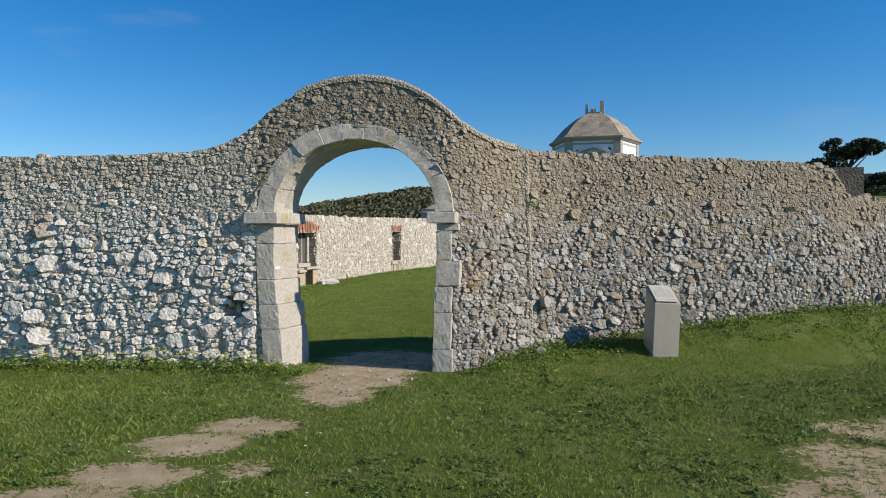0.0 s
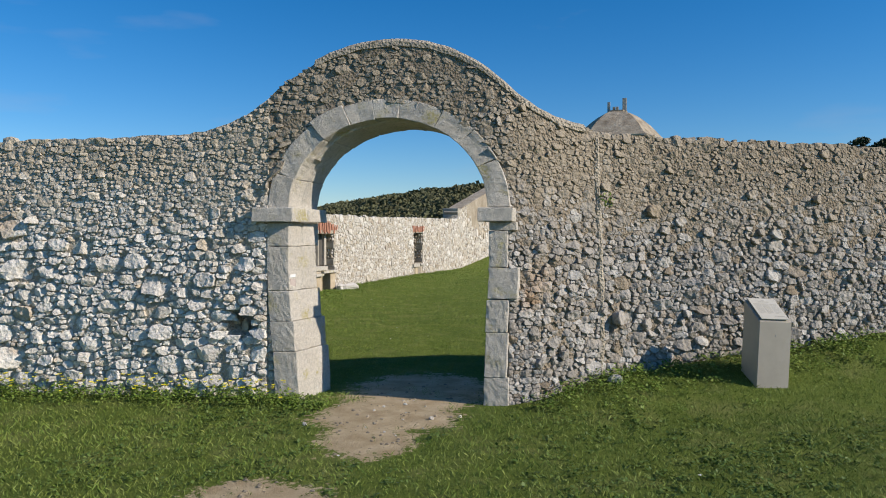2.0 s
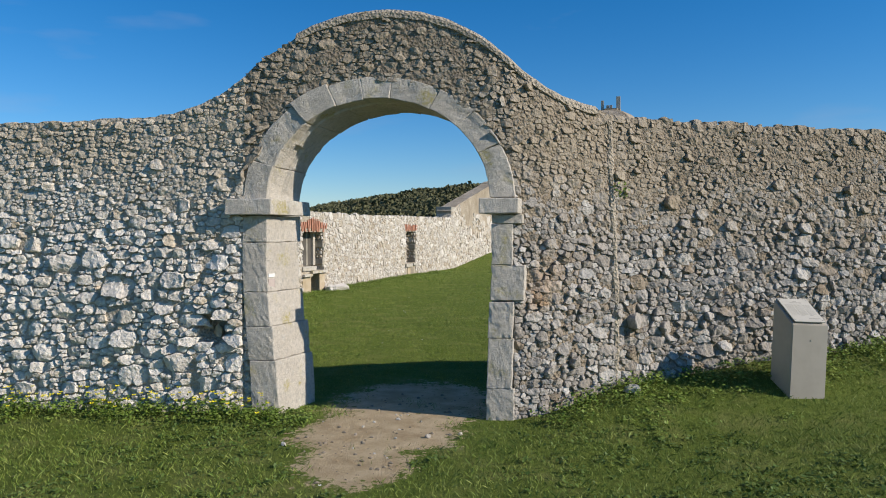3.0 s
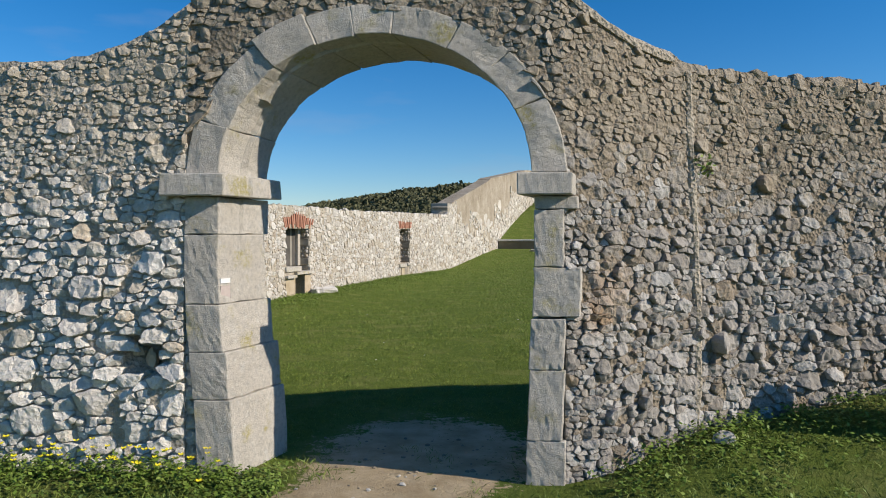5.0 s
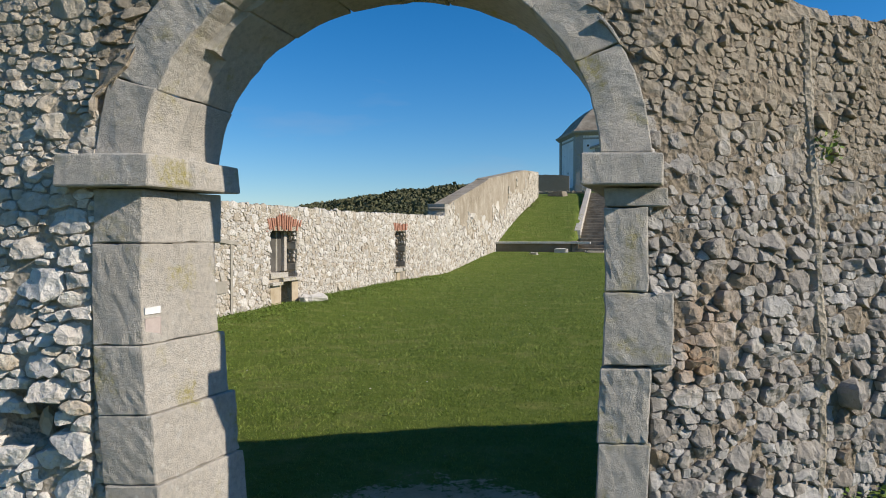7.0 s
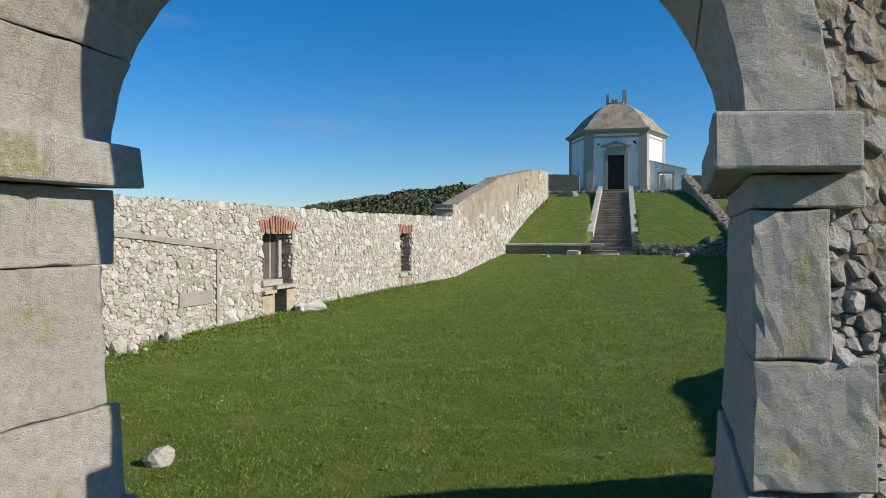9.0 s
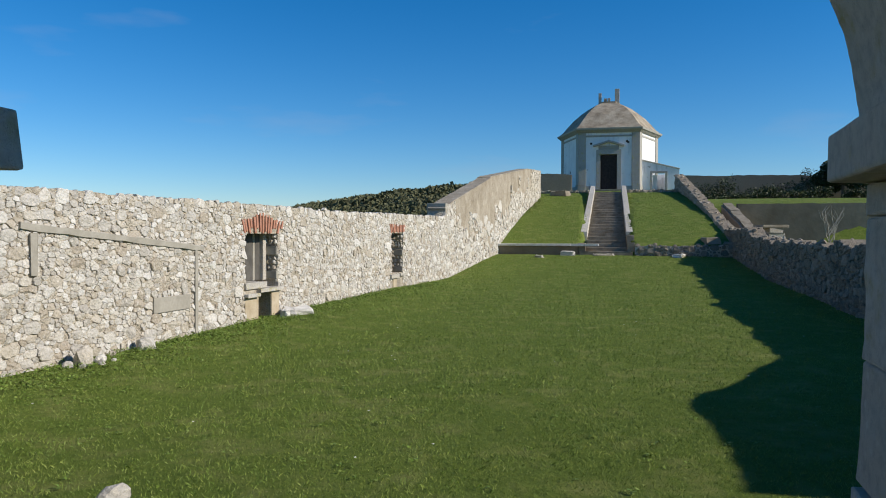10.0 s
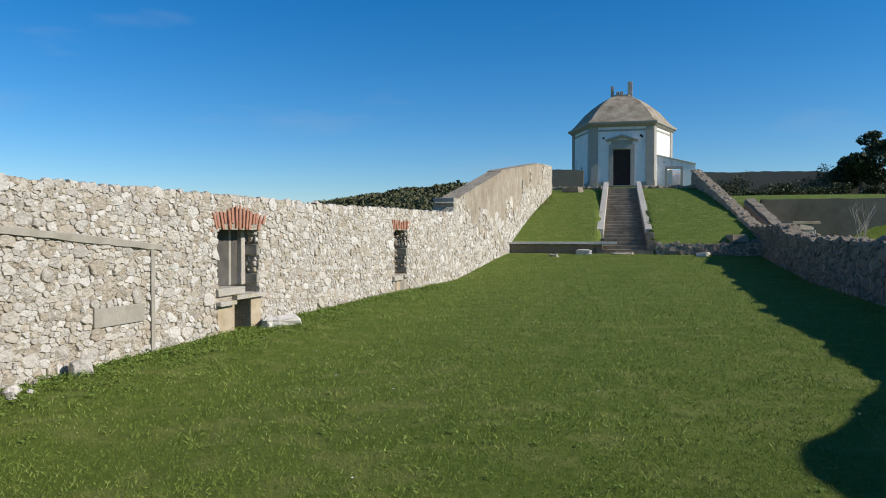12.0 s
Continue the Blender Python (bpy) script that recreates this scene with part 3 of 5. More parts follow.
def build_grass():
    """Short blades over the lawn, thick along the way and thinner further off."""
    rng = np.random.RandomState(4)
    court, before = ([], []), ([], [])

    def sow(x0, x1, y0, y1, per, h0, h1, w):
        V, F = before if y0 < 0 else court
        count = int((x1 - x0) * (y1 - y0) * per)
        xs, ys = rng.uniform(x0, x1, count), rng.uniform(y0, y1, count)
        tall = rng.uniform(h0, h1, count)
        turn = rng.uniform(0, 6.283, count)
        lean = rng.normal(0, 0.55, (count, 2))
        for x, y, h, a, (lx, ly) in zip(xs, ys, tall, turn, lean):
            if abs(y - front_y(x) - 0.22) < 0.27 and not 0.0 < x < 1.8:
                continue
            if x < wall_x(L_COURT, y) + 0.02 and y > 1:
                continue
            if y > -7 and earth_at(x, y) + 0.42 * noise.noise(Vector((x * 4.5, y * 4.5, 1.5))) + rng.uniform(-0.35, 0.35) > 0.46:
                continue
            clump = 0.65 + 0.7 * noise.noise(Vector((x * 1.3, y * 1.3, 2))) + 0.3 * noise.noise(Vector((x * 6, y * 6, 8)))
            h *= max(0.35, 0.8 + 0.55 * clump)
            z = ground_z(x, y) - 0.006
            c, s = math.cos(a) * w, math.sin(a) * w
            b = len(V)
            V.extend(((x - c, y - s, z), (x + c, y + s, z), (x + c * 0.5 + lx * h * 0.45, y + s * 0.5 + ly * h * 0.45, z + h * 0.62),
                      (x + lx * h, y + ly * h, z + h)))
            F.extend(((b, b + 1, b + 2), (b, b + 2, b + 3)))

    sow(-3.4, 6.5, -5.0, 0.6, 1900, 0.015, 0.034, 0.0026)
    sow(6.5, 10.0, -3.0, 7.0, 320, 0.03, 0.06, 0.005)
    sow(-3.6, 5.5, 0.6, 6.0, 2500, 0.010, 0.026, 0.0024)
    sow(-3.6, 8.0, 6.0, 12.0, 760, 0.014, 0.034, 0.0042)
    sow(-3.0, 9.5, 12.0, 20.0, 300, 0.018, 0.042, 0.006)
    sow(-1.0, 11.5, 20.0, 29.2, 190, 0.015, 0.045, 0.008)
    sow(2.2, 13.5, 29.8, 48.0, 170, 0.015, 0.045, 0.009)
    tagged(new("grass", mesh_from("grass", *court, M_GRASS)), "short mown yellow-green grass blades in the court", "grass", kind="stuff")
    tagged(new("grass", mesh_from("grass", *before, M_GRASS_DARK)), "short dark green grass blades before the wall", "grass", kind="stuff")


build_grass()


# ---- the front wall and its gateway ----
def crest(x):
    """Height of the wall's top over the gateway."""
    return float(np.interp(x, [-3.0, -2.0, -1.45, -0.96, -0.71, -0.46, -0.26, -0.07, 0.13, 0.32, 0.61, 0.94, 1.22, 1.46, 1.69, 1.92, 2.08, 2.24, 2.42, 2.6, 2.8],
                           [2.42, 2.42, 2.43, 2.45, 2.49, 2.59, 2.74, 2.90, 3.03, 3.13, 3.22, 3.25, 3.22, 3.145, 3.02, 2.86, 2.74, 2.65, 2.57, 2.53, 2.51]))


def front_top(s):
    x, y = L_FRONT.at(s)
    if x < 2.8:
        return crest(x)
    return float(np.interp(x, [2.8, 4.0, 5.4, 6.3, 6.76, 6.92, 7.1, 8.0, 16], [2.49, 2.48, 2.46, 2.44, 2.43, 2.30, 2.03, 2.0, 1.95]))


def foot(line):
    """Height at which a wall starts, under the ground on both its sides."""
    ss = np.linspace(0, line.total, max(20, int(line.total / 0.2)))
    zs = []
    for s in ss:
        x, y = line.at(s)
        a, b = line.out(s)
        zs.append(min(ground_z(x + a * 0.05, y + b * 0.05), ground_z(x - a * 0.5, y - b * 0.5)) - 0.15)
    return lambda s: float(np.interp(s, ss, zs))


RING_C, SPRING = 0.8645, 1.78
RO, RI = (1.075, 0.964), (0.8825, 0.79)      # half width and rise of the arch's outer and inner edge
S_L, S_R = L_FRONT.s_of_x(-0.209), L_FRONT.s_of_x(1.938)


def ring_top(s):
    x, _ = L_FRONT.at(s)
    u = min(1.0, abs(x - RING_C) / RO[0])
    return SPRING - 0.02 + RO[1] * math.sqrt(max(0.0, 1 - u * u))


HOLE = (-0.46, 0.74)


def front_thick(s):
    """Thickness up to the gateway and over its arch."""
    return float(np.interp(L_FRONT.at(s)[0], [-0.2, 1.7, 1.95], [0.45, 0.48, 0.36]))


def right_thick(s):
    """Thickness beyond the gateway: thin where the pillar's blocks stand behind it."""
    return float(np.interp(L_FRONT.at(s)[0], [1.95, 2.2, 2.4, 3.5], [0.12, 0.30, 0.38, 0.25]))


def bed(s, z):
    """How far the mortar stands out: deep joints low on the left, a hollow where stones have fallen out."""
    x, _ = L_FRONT.at(s)
    low = 1 - smooth01(z + 0.2 * noise.noise(Vector((s, z * 1.2, 9))), 1.2, 1.7)
    deep = 0.007 + 0.007 * low if x < -0.1 else 0.005 + 0.009 * low
    return -deep - 0.14 * math.exp(-(((x - HOLE[0]) / 0.13) ** 2 + ((z - HOLE[1]) / 0.12) ** 2) ** 2)


rng = random.Random(11)
wall_front = thing("wall_front", (0, 0, 0), "grey rubble stone wall with lime mortar, curved crest over a gateway", "wall", kind="structure")
lo_f = foot(L_FRONT)
for a, b, lo in ((0.0, S_L, lo_f), (S_L, S_R, ring_top), (S_R, L_FRONT.total, lo_f)):
    st = 0.035 if lo is ring_top else 0.05
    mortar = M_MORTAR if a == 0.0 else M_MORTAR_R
    part_mesh("wall_core", core_mesh("wall_core", L_FRONT, a, b, lo, front_top, front_thick if a < S_R else right_thick, mortar, st, bed, 48, 0.014), wall_front)


def fsize(s, z):
    """Large stones low on the left, small ones above."""
    x, _ = L_FRONT.at(s)
    if x < -0.1:
        k = smooth01(z + 0.18 * noise.noise(Vector((s * 1.3, z, 1))), 1.35, 1.75)
        return (0.070 + (0.043 - 0.070) * k) * (1 + 0.2 * smooth01(x, -2.0, -3.0))
    if z > 1.95:
        return 0.038
    return 0.046 + 0.016 * noise.noise(Vector((s * 0.9, z * 1.1, 6)))


def frise(s, z):
    x, _ = L_FRONT.at(s)
    low = 1 - smooth01(z + 0.2 * noise.noise(Vector((s, z * 1.2, 9))), 1.25, 1.8)
    if x < -0.1:
        return 0.005 + 0.009 * low + rng.uniform(-0.004, 0.008)
    return 0.002 + 0.005 * low + rng.uniform(-0.004, 0.007)


def fgap(s, z):
    if L_FRONT.at(s)[0] > -0.1:
        return 0.0008 + rng.uniform(0, 0.0025)
    return 0.0015 + 0.0015 * (z < 1.5) + rng.uniform(0, 0.0035)


hole = (L_FRONT.s_of_x(HOLE[0]), HOLE[1])


def ok_front(s, z):
    if not lo_f(s) + 0.1 < z < front_top(s) - 0.02:
        return False
    return ((s - hole[0]) / 0.155) ** 2 + ((z - hole[1]) / 0.15) ** 2 > 1


def ok_arch(s, z):
    return ring_top(s) + 0.02 < z < front_top(s) - 0.02


s_a, s_b = L_FRONT.s_of_x(-4.6), L_FRONT.s_of_x(9.2)
lay_stones(wall_front, M_STONE, L_FRONT, rng, (s_a, S_L - 0.005, -0.2, 3.0), fsize, ok_front, frise, fgap, lo_f, front_top,
           first=lambda s, z: s > S_L - 1.5 and z < 1.75, most=300, asp=1.55)
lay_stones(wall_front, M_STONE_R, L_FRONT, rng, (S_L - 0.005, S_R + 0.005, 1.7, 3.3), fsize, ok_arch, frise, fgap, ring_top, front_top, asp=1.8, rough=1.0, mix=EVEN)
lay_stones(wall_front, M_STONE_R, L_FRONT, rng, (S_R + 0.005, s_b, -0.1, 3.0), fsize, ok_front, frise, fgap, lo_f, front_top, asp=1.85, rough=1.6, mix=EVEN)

# pale mortar cap along the crest, added for its bright sunlit rim
cap = bmesh.new()
rows = []
for i in range(60):
    x = 0.2 + 2.5 * i / 59
    s = L_FRONT.s_of_x(x)
    z = front_top(s)
    rows.append([cap.verts.new(L_FRONT.world(s, z + dz + 0.008 * noise.noise(Vector((x * 9, k, 0))), h)) for k, (h, dz) in enumerate(((0.012, -0.03), (0.016, 0.012), (-0.02, 0.045), (-0.25, 0.055), (-0.48, 0.03), (-0.50, -0.03)))])
for p, q in zip(rows[:-1], rows[1:]):
    for k in range(6):
        cap.faces.new((p[k], q[k], q[(k + 1) % 6], p[(k + 1) % 6]))
cap.faces.new(rows[0])
cap.faces.new(rows[-1][::-1])
part("mortar_cap", cap, M_MORTAR_C, wall_front, "pale lime mortar cap")

# pale upright seam where the wall was lengthened
seam = bmesh.new()
rows = []
for i in range(60):
    z = 0.22 + 2.24 * i / 59
    w = 0.022 + 0.018 * noise.noise(Vector((z * 5, 3, 1)))
    s0 = L_FRONT.s_of_x(2.80) + 0.02 * noise.noise(Vector((z * 2.3, 9, 1)))
    h = 0.014 + 0.008 * noise.noise(Vector((z * 9, 1, 7)))
    rows.append([seam.verts.new(L_FRONT.world(s0 + ds, z, hh)) for ds, hh in ((-w - 0.02, -0.03), (-w, h * 0.6), (0.0, h + 0.004), (w, h * 0.5), (w + 0.02, -0.03))])
for p, q in zip(rows[:-1], rows[1:]):
    for k in range(4):
        seam.faces.new((p[k], p[k + 1], q[k + 1], q[k]))
part("mortar_seam", seam, M_MORTAR_C, wall_front, "pale upright lime mortar seam")

# the hollow where stones have fallen out
hx, hy = L_FRONT.at(hole[0])
for k, (dx, dz, w, h) in enumerate(((0.03, -0.03, 0.075, 0.11), (-0.05, 0.02, 0.05, 0.07), (0.01, -0.115, 0.12, 0.05))):
    bm = rock_bm((w * 1.3, 0.06, h * 1.3), (hx + dx, hy + 0.085, hole[1] + dz), k + 2)
    part("hollow_stone", bm, M_OCHRE, wall_front)

# ---- dressed gateway ----
gate = thing("stone_gateway", (0, 0, 0), "weathered grey limestone arched gateway with moulded imposts", "gateway")
SKEW, FALL = 0.32, 0.055


def deepen(x):
    """The passage is nearly twice as deep at its right pillar."""
    return float(np.interp(x, [-0.1, 1.85], [0.92, 1.62]))


def skew(x, d, z):
    if d > 0:
        d *= deepen(x)
    left = x < 0.8
    lean = 0.075 * smooth01(z, 1.45, 0.0) if left else (-0.045 - 0.03 * d) * smooth01(z, 1.45, 0.0)
    across = SKEW if left else 0.25 if z < 1.79 else SKEW - 0.07 * smooth01(x, 0.8, 1.7)
    return (x + lean + across * d, d + (0.07 * max(0.0, z - 1.0) if d < 0.2 else 0.0), z - FALL * d * smooth01(z, 1.7, 1.9))


def gate_block(name, x0, x1, d0, d1, z0, z1, seed, bevel=0.006, label=""):
    r = random.Random(seed)
    bm = bmesh.new()
    bmesh.ops.create_cube(bm, size=1.0)
    for v in bm.verts:
        v.co = Vector(((x0 + x1) / 2 + v.co.x * (x1 - x0), (d0 + d1) / 2 + v.co.y * (d1 - d0), (z0 + z1) / 2 + v.co.z * (z1 - z0)))
    bmesh.ops.bevel(bm, geom=bm.edges[:], offset=bevel, segments=2, affect="EDGES", profile=0.5)
    bmesh.ops.subdivide_edges(bm, edges=[e for e in bm.edges if e.calc_length() > 0.12], cuts=7, use_grid_fill=True)
    o = Vector((seed * 2.7, seed, 0))
    mid = Vector(((x0 + x1) / 2, (d0 + d1) / 2, (z0 + z1) / 2))
    half = ((x1 - x0) / 2, (d1 - d0) / 2, (z1 - z0) / 2)
    for v in bm.verts:
        # worn arrises: what lies near two faces at once is broken back unevenly
        near = sorted(h - abs(c) for c, h in zip(v.co - mid, half))
        chip = max(0.0, 0.030 - near[1]) / 0.030 * max(0.0, noise.noise(v.co * 13 + o) + 0.55 * noise.noise(v.co * 34 - o) + 0.05)
        v.co += (mid - v.co).normalized() * 0.010 * chip
        v.co += Vector((0.0035 * noise.noise(v.co * 9 + o) + 0.003 * noise.noise(v.co * 31 + o), 0.0035 * noise.noise(v.co * 9 - o) + 0.003 * noise.noise(v.co * 31 - o), 0.0015 * noise.noise(v.co * 20 + o)))
        v.co.y += r.uniform(-0.0012, 0.0012)
    return part(name, warp(bm, skew), M_DRESSED, gate, label)


zl = [0.02, 0.50, 0.77, 1.04, 1.435, 1.648]
for i, (a, b) in enumerate(zip(zl[:-1], zl[1:])):
    gate_block("pillar_block", -0.212 + 0.008 * (i < 1), -0.014 + 0.014 * (i < 2) + 0.010 * (i < 1), -0.004 - 0.006 * (i == 0), (0.53, 0.52, 0.50, 0.46, 0.50)[i], a + 0.001, b - 0.001, i + 1)
zr = [0.02, 0.30, 0.69, 0.972, 1.255, 1.575, 1.648]
for i, (a, b) in enumerate(zip(zr[:-1], zr[1:])):
    wide = (1.975, 1.955, 1.945, 2.02, 1.925, 2.0)[i]
    gate_block("pillar_block", 1.762 - 0.008 * (i == 2), wide, -0.006, 0.50, a + 0.001 + 0.010 * (i == 3), b - 0.001, i + 31)
for i in range(13):
    # packing between the leaning pillar and the wall
    z = 0.10 + 0.085 * i
    lean = 0.075 * smooth01(z, 1.45, 0.0)
    if lean > 0.012:
        bm = rock_bm((lean * 1.5 + 0.02, 0.16, 0.115), (0, 0, 0), 0)
        r = random.Random(i + 60)
        for v in bm.verts:
            v.co += Vector((-0.218 + lean * 0.5, 0.07, z)) + Vector([r.uniform(-0.009, 0.009) for _ in range(3)])
        part("packing_stone", bm, M_STONE, wall_front)
gate_block("impost", -0.315, 0.062, -0.075, 0.50, 1.652, 1.778, 51, 0.008, "projecting limestone impost")
gate_block("impost", 1.682, 1.985, -0.075, 0.525, 1.652, 1.772, 52, 0.008, "projecting limestone impost with yellow lichen")


def voussoir(a0, a1, seed, proud=0.0, grow=0.0):
    n = 5
    bm = bmesh.new()
    rows = []
    g = 0.0012
    for i in range(n + 1):
        t = radians(a0 - (a0 - a1) * i / n)
        if i == 0:
            t -= g
        if i == n:
            t += g
        c, s = math.cos(t), math.sin(t)
        ro = (RO[0] + grow, RO[1] + grow)
        quad = [(RI[0] * c, RI[1] * s, -0.004 - proud), (ro[0] * c, ro[1] * s, -0.004 - proud), (ro[0] * c, ro[1] * s, 0.5), (RI[0] * c, RI[1] * s, 0.5)]
        rows.append([bm.verts.new((RING_C + x, d, SPRING + z)) for x, z, d in quad])
    for p, q in zip(rows[:-1], rows[1:]):
        for k in range(4):
            bm.faces.new((p[k], p[(k + 1) % 4], q[(k + 1) % 4], q[k]))
    bm.faces.new(rows[0])
    bm.faces.new(rows[-1][::-1])
    bmesh.ops.recalc_face_normals(bm, faces=bm.faces)
    edges = [e for e in bm.edges if len(e.link_faces) == 2 and e.calc_face_angle() > 0.6]
    bmesh.ops.bevel(bm, geom=edges, offset=0.006, segments=2, affect="EDGES", profile=0.5)
    o = Vector((seed * 1.9, 0, seed))
    bmesh.ops.subdivide_edges(bm, edges=[e for e in bm.edges if e.calc_length() > 0.07], cuts=4, use_grid_fill=True)
    for v in bm.verts:
        v.co += Vector((0.006 * noise.noise(v.co * 8 + o) + 0.004 * noise.noise(v.co * 27 + o), 0.008 * noise.noise(v.co * 8 - o) + 0.004 * noise.noise(v.co * 27 - o), 0.006 * noise.noise(v.co * 8 + o * 2) + 0.004 * noise.noise(v.co * 29 + o)))
    part("voussoir", warp(bm, skew), M_DRESSED, gate)


bounds = [180, 161, 130, 112, 97.5, 84, 62.6, 45, 26, 0]
for i, (a, b) in enumerate(zip(bounds[:-1], bounds[1:])):
    voussoir(a, b, i + 3, 0.012 if i == 2 else 0.0, 0.022 if i == 2 else 0.0)
for z, tall, mat, nm in ((1.172, 0.026, M_PAINT, "white_waymark"), (1.105, 0.075, M_PAINT_R, "red_waymark")):
    bm = box_bm((0.085, 0.016, tall), (0, 0, 0), 0.002, 0, 0.002, random.Random(2))
    bmesh.ops.transform(bm, matrix=Matrix.Translation((0.008, 0.062, z)) @ Matrix.Rotation(math.atan2(1, SKEW), 4, "Z"), verts=bm.verts)
    part(nm, bm, mat, gate, "painted trail mark")

# ---- information lectern on the grass ----
def lectern():
    t = thing("information_lectern", (4.238, 0.485, 0.145), "grey metal information lectern with sloping top leaning slightly on grass", "sign")
    w, d, hf, hb = 0.147, 0.150, 0.625, 0.79
    bm = bmesh.new()
    pts = [(-w, -d, 0), (w, -d, 0), (w, d, 0), (-w, d, 0), (-w, -d, hf), (w, -d, hf), (w, d, hb), (-w, d, hb)]
    v = [bm.verts.new(p) for p in pts]
    for f in ((0, 3, 2, 1), (4, 5, 6, 7), (0, 1, 5, 4), (1, 2, 6, 5), (2, 3, 7, 6), (3, 0, 4, 7)):
        bm.faces.new([v[i] for i in f])
    bmesh.ops.bevel(bm, geom=bm.edges[:], offset=0.005, segments=2, affect="EDGES")
    part("body", bm, M_METAL, t)
    ln = math.hypot(hb - hf, 2 * d)
    top = Matrix.Translation((0, 0, (hf + hb) / 2)) @ Matrix.Rotation(math.atan2(hb - hf, 2 * d), 4, "X")

    def on_top(name, size, at, mat, parent, label="", edge=0.0):
        bm = box_bm(size, at, edge)
        bmesh.ops.transform(bm, matrix=top, verts=bm.verts)
        return part(name, bm, mat, parent, label)

    on_top("mount", (0.22, ln - 0.06, 0.014), (0, 0.004, 0.006), M_METAL, t, "recessed dark-edged mount", 0.002)
    plate = on_top("plate", (0.252, ln - 0.015, 0.008), (-0.003, 0.004, 0.017), M_PLATE, t, "pale sloping text plate", 0.002)
    on_top("text_bar", (0.030, 0.007, 0.0016), (0, 0.128, 0.0212), M_INK, plate)
    on_top("text_bar", (0.095, 0.010, 0.0016), (0, 0.108, 0.0212), M_INK, plate)
    for c in range(3):
        for k in range(12):
            on_top("text_bar", (0.064 if k < 11 else 0.03, 0.0035, 0.0016), (-0.074 + 0.072 * c - (0.0 if k < 11 else 0.017), 0.076 - 0.0135 * k, 0.0212), M_INK, plate)
    on_top("text_bar", (0.09, 0.008, 0.0016), (0.055, -0.115, 0.0212), M_INK, plate)
    for sx in (-0.117, 0.111):
        for sy in (-0.138, 0.146):
            on_top("bolt", (0.007, 0.007, 0.003), (sx, sy, 0.022), M_INK, plate, "small dark bolt", 0.001)
    part("keyhole", box_bm((0.010, 0.005, 0.014), (0.008, -d, 0.50), 0.001), M_INK, t, "small dark lock")
    t.rotation_euler = (0, radians(2.5), radians(8))


lectern()

# ---- the long wall of the court ----
def court_top(s):
    x, y = L_COURT.at(s)
    return float(np.interp(y, [0, 13.5, 20.9, 21.0, 21.9, 27.9, 28.6, 39.6, 46.0], [2.0, 2.03, 2.14, 2.42, 2.63, 3.80, 3.98, 5.33, 5.80]))


lo_c = foot(L_COURT)


def cy(y):
    return L_COURT.s_of_y(y)


W1 = (cy(10.13), cy(11.11), 0.80, 1.575)
W2 = (cy(16.40), cy(17.22), 0.64, 1.62)
N1 = (cy(10.49), cy(10.88), 0.10, 0.62)
rng = random.Random(23)
wall_court = thing("wall_court", (0, 0, 0), "pale sunlit limestone rubble wall with two blocked windows", "wall", kind="structure")


def wall_piece(a, b, lo, hi, step=0.15):
    part_mesh("wall_core", core_mesh("wall_core", L_COURT, a, b, lo, hi, 0.55, M_MORTAR_C, step, -0.007, 16, 0.012), wall_court)


wall_piece(0.0, W1[0], lo_c, court_top)
wall_piece(W1[0], W1[1], lambda s: W1[3], court_top)
wall_piece(W1[0], N1[0], lo_c, lambda s: W1[2] - 0.06)
wall_piece(N1[1], W1[1], lo_c, lambda s: W1[2] - 0.17)
wall_piece(W1[1], W2[0], lo_c, court_top)
wall_piece(W2[0], W2[1], lambda s: W2[3], court_top)
wall_piece(W2[0], W2[1], lo_c, lambda s: W2[2])
wall_piece(W2[1], cy(22.2), lo_c, court_top, 0.15)
part_mesh("wall_core", core_mesh("wall_core", L_COURT, cy(22.2), L_COURT.total, lo_c, court_top, 0.55, M_LIME, 0.12, -0.016, 26, 0.03), wall_court, "tan lime-rendered upper wall")


def in_win(s, z, m=0.03):
    for a, b, c, d in (W1, W2):
        if a - m < s < b + m and c - 0.16 < z < d + (0.22 + 0.1 if (a, b) == W1[:2] else 0.24):
            return True
    return N1[0] - 0.25 < s < N1[1] + 0.12 and z < 0.68


PL = (cy(8.04), cy(8.76), 0.55, 0.745)


def ok_court(s, z):
    if not lo_c(s) + 0.1 < z < court_top(s) - 0.03 or in_win(s, z):
        return False
    return not (PL[0] - 0.02 < s < PL[1] + 0.02 and PL[2] - 0.02 < z < PL[3] + 0.02)


def csize(s, z):
    far = smooth01(s, cy(12), cy(30))
    return (0.062 + 0.024 * noise.noise(Vector((s * 1.1, z * 1.4, 3)))) * (1 + 0.8 * far)


def crise(s, z):
    return 0.007 + rng.uniform(0, 0.009)


def cgap(s, z):
    return 0.001 + rng.uniform(0, 0.003)


no_lo = lambda s: -1.0
lay_stones(wall_court, M_STONE_C, L_COURT, rng, (cy(5.6), W1[0], -0.1, 2.2), csize, ok_court, crise, cgap, lo_c, court_top, asp=1.5, rough=0.6, mix=EVEN,
           first=lambda s, z: True, most=300)
lay_stones(wall_court, M_STONE_C, L_COURT, rng, (W1[0], W1[1], 1.55, 2.2), csize, ok_court, crise, cgap, no_lo, court_top, asp=1.5, rough=0.6, mix=EVEN, first=lambda s, z: True)
lay_stones(wall_court, M_STONE_C, L_COURT, rng, (W1[1], W2[0], -0.1, 2.3), csize, ok_court, crise, cgap, lo_c, court_top, asp=1.5, rough=0.6, mix=EVEN)
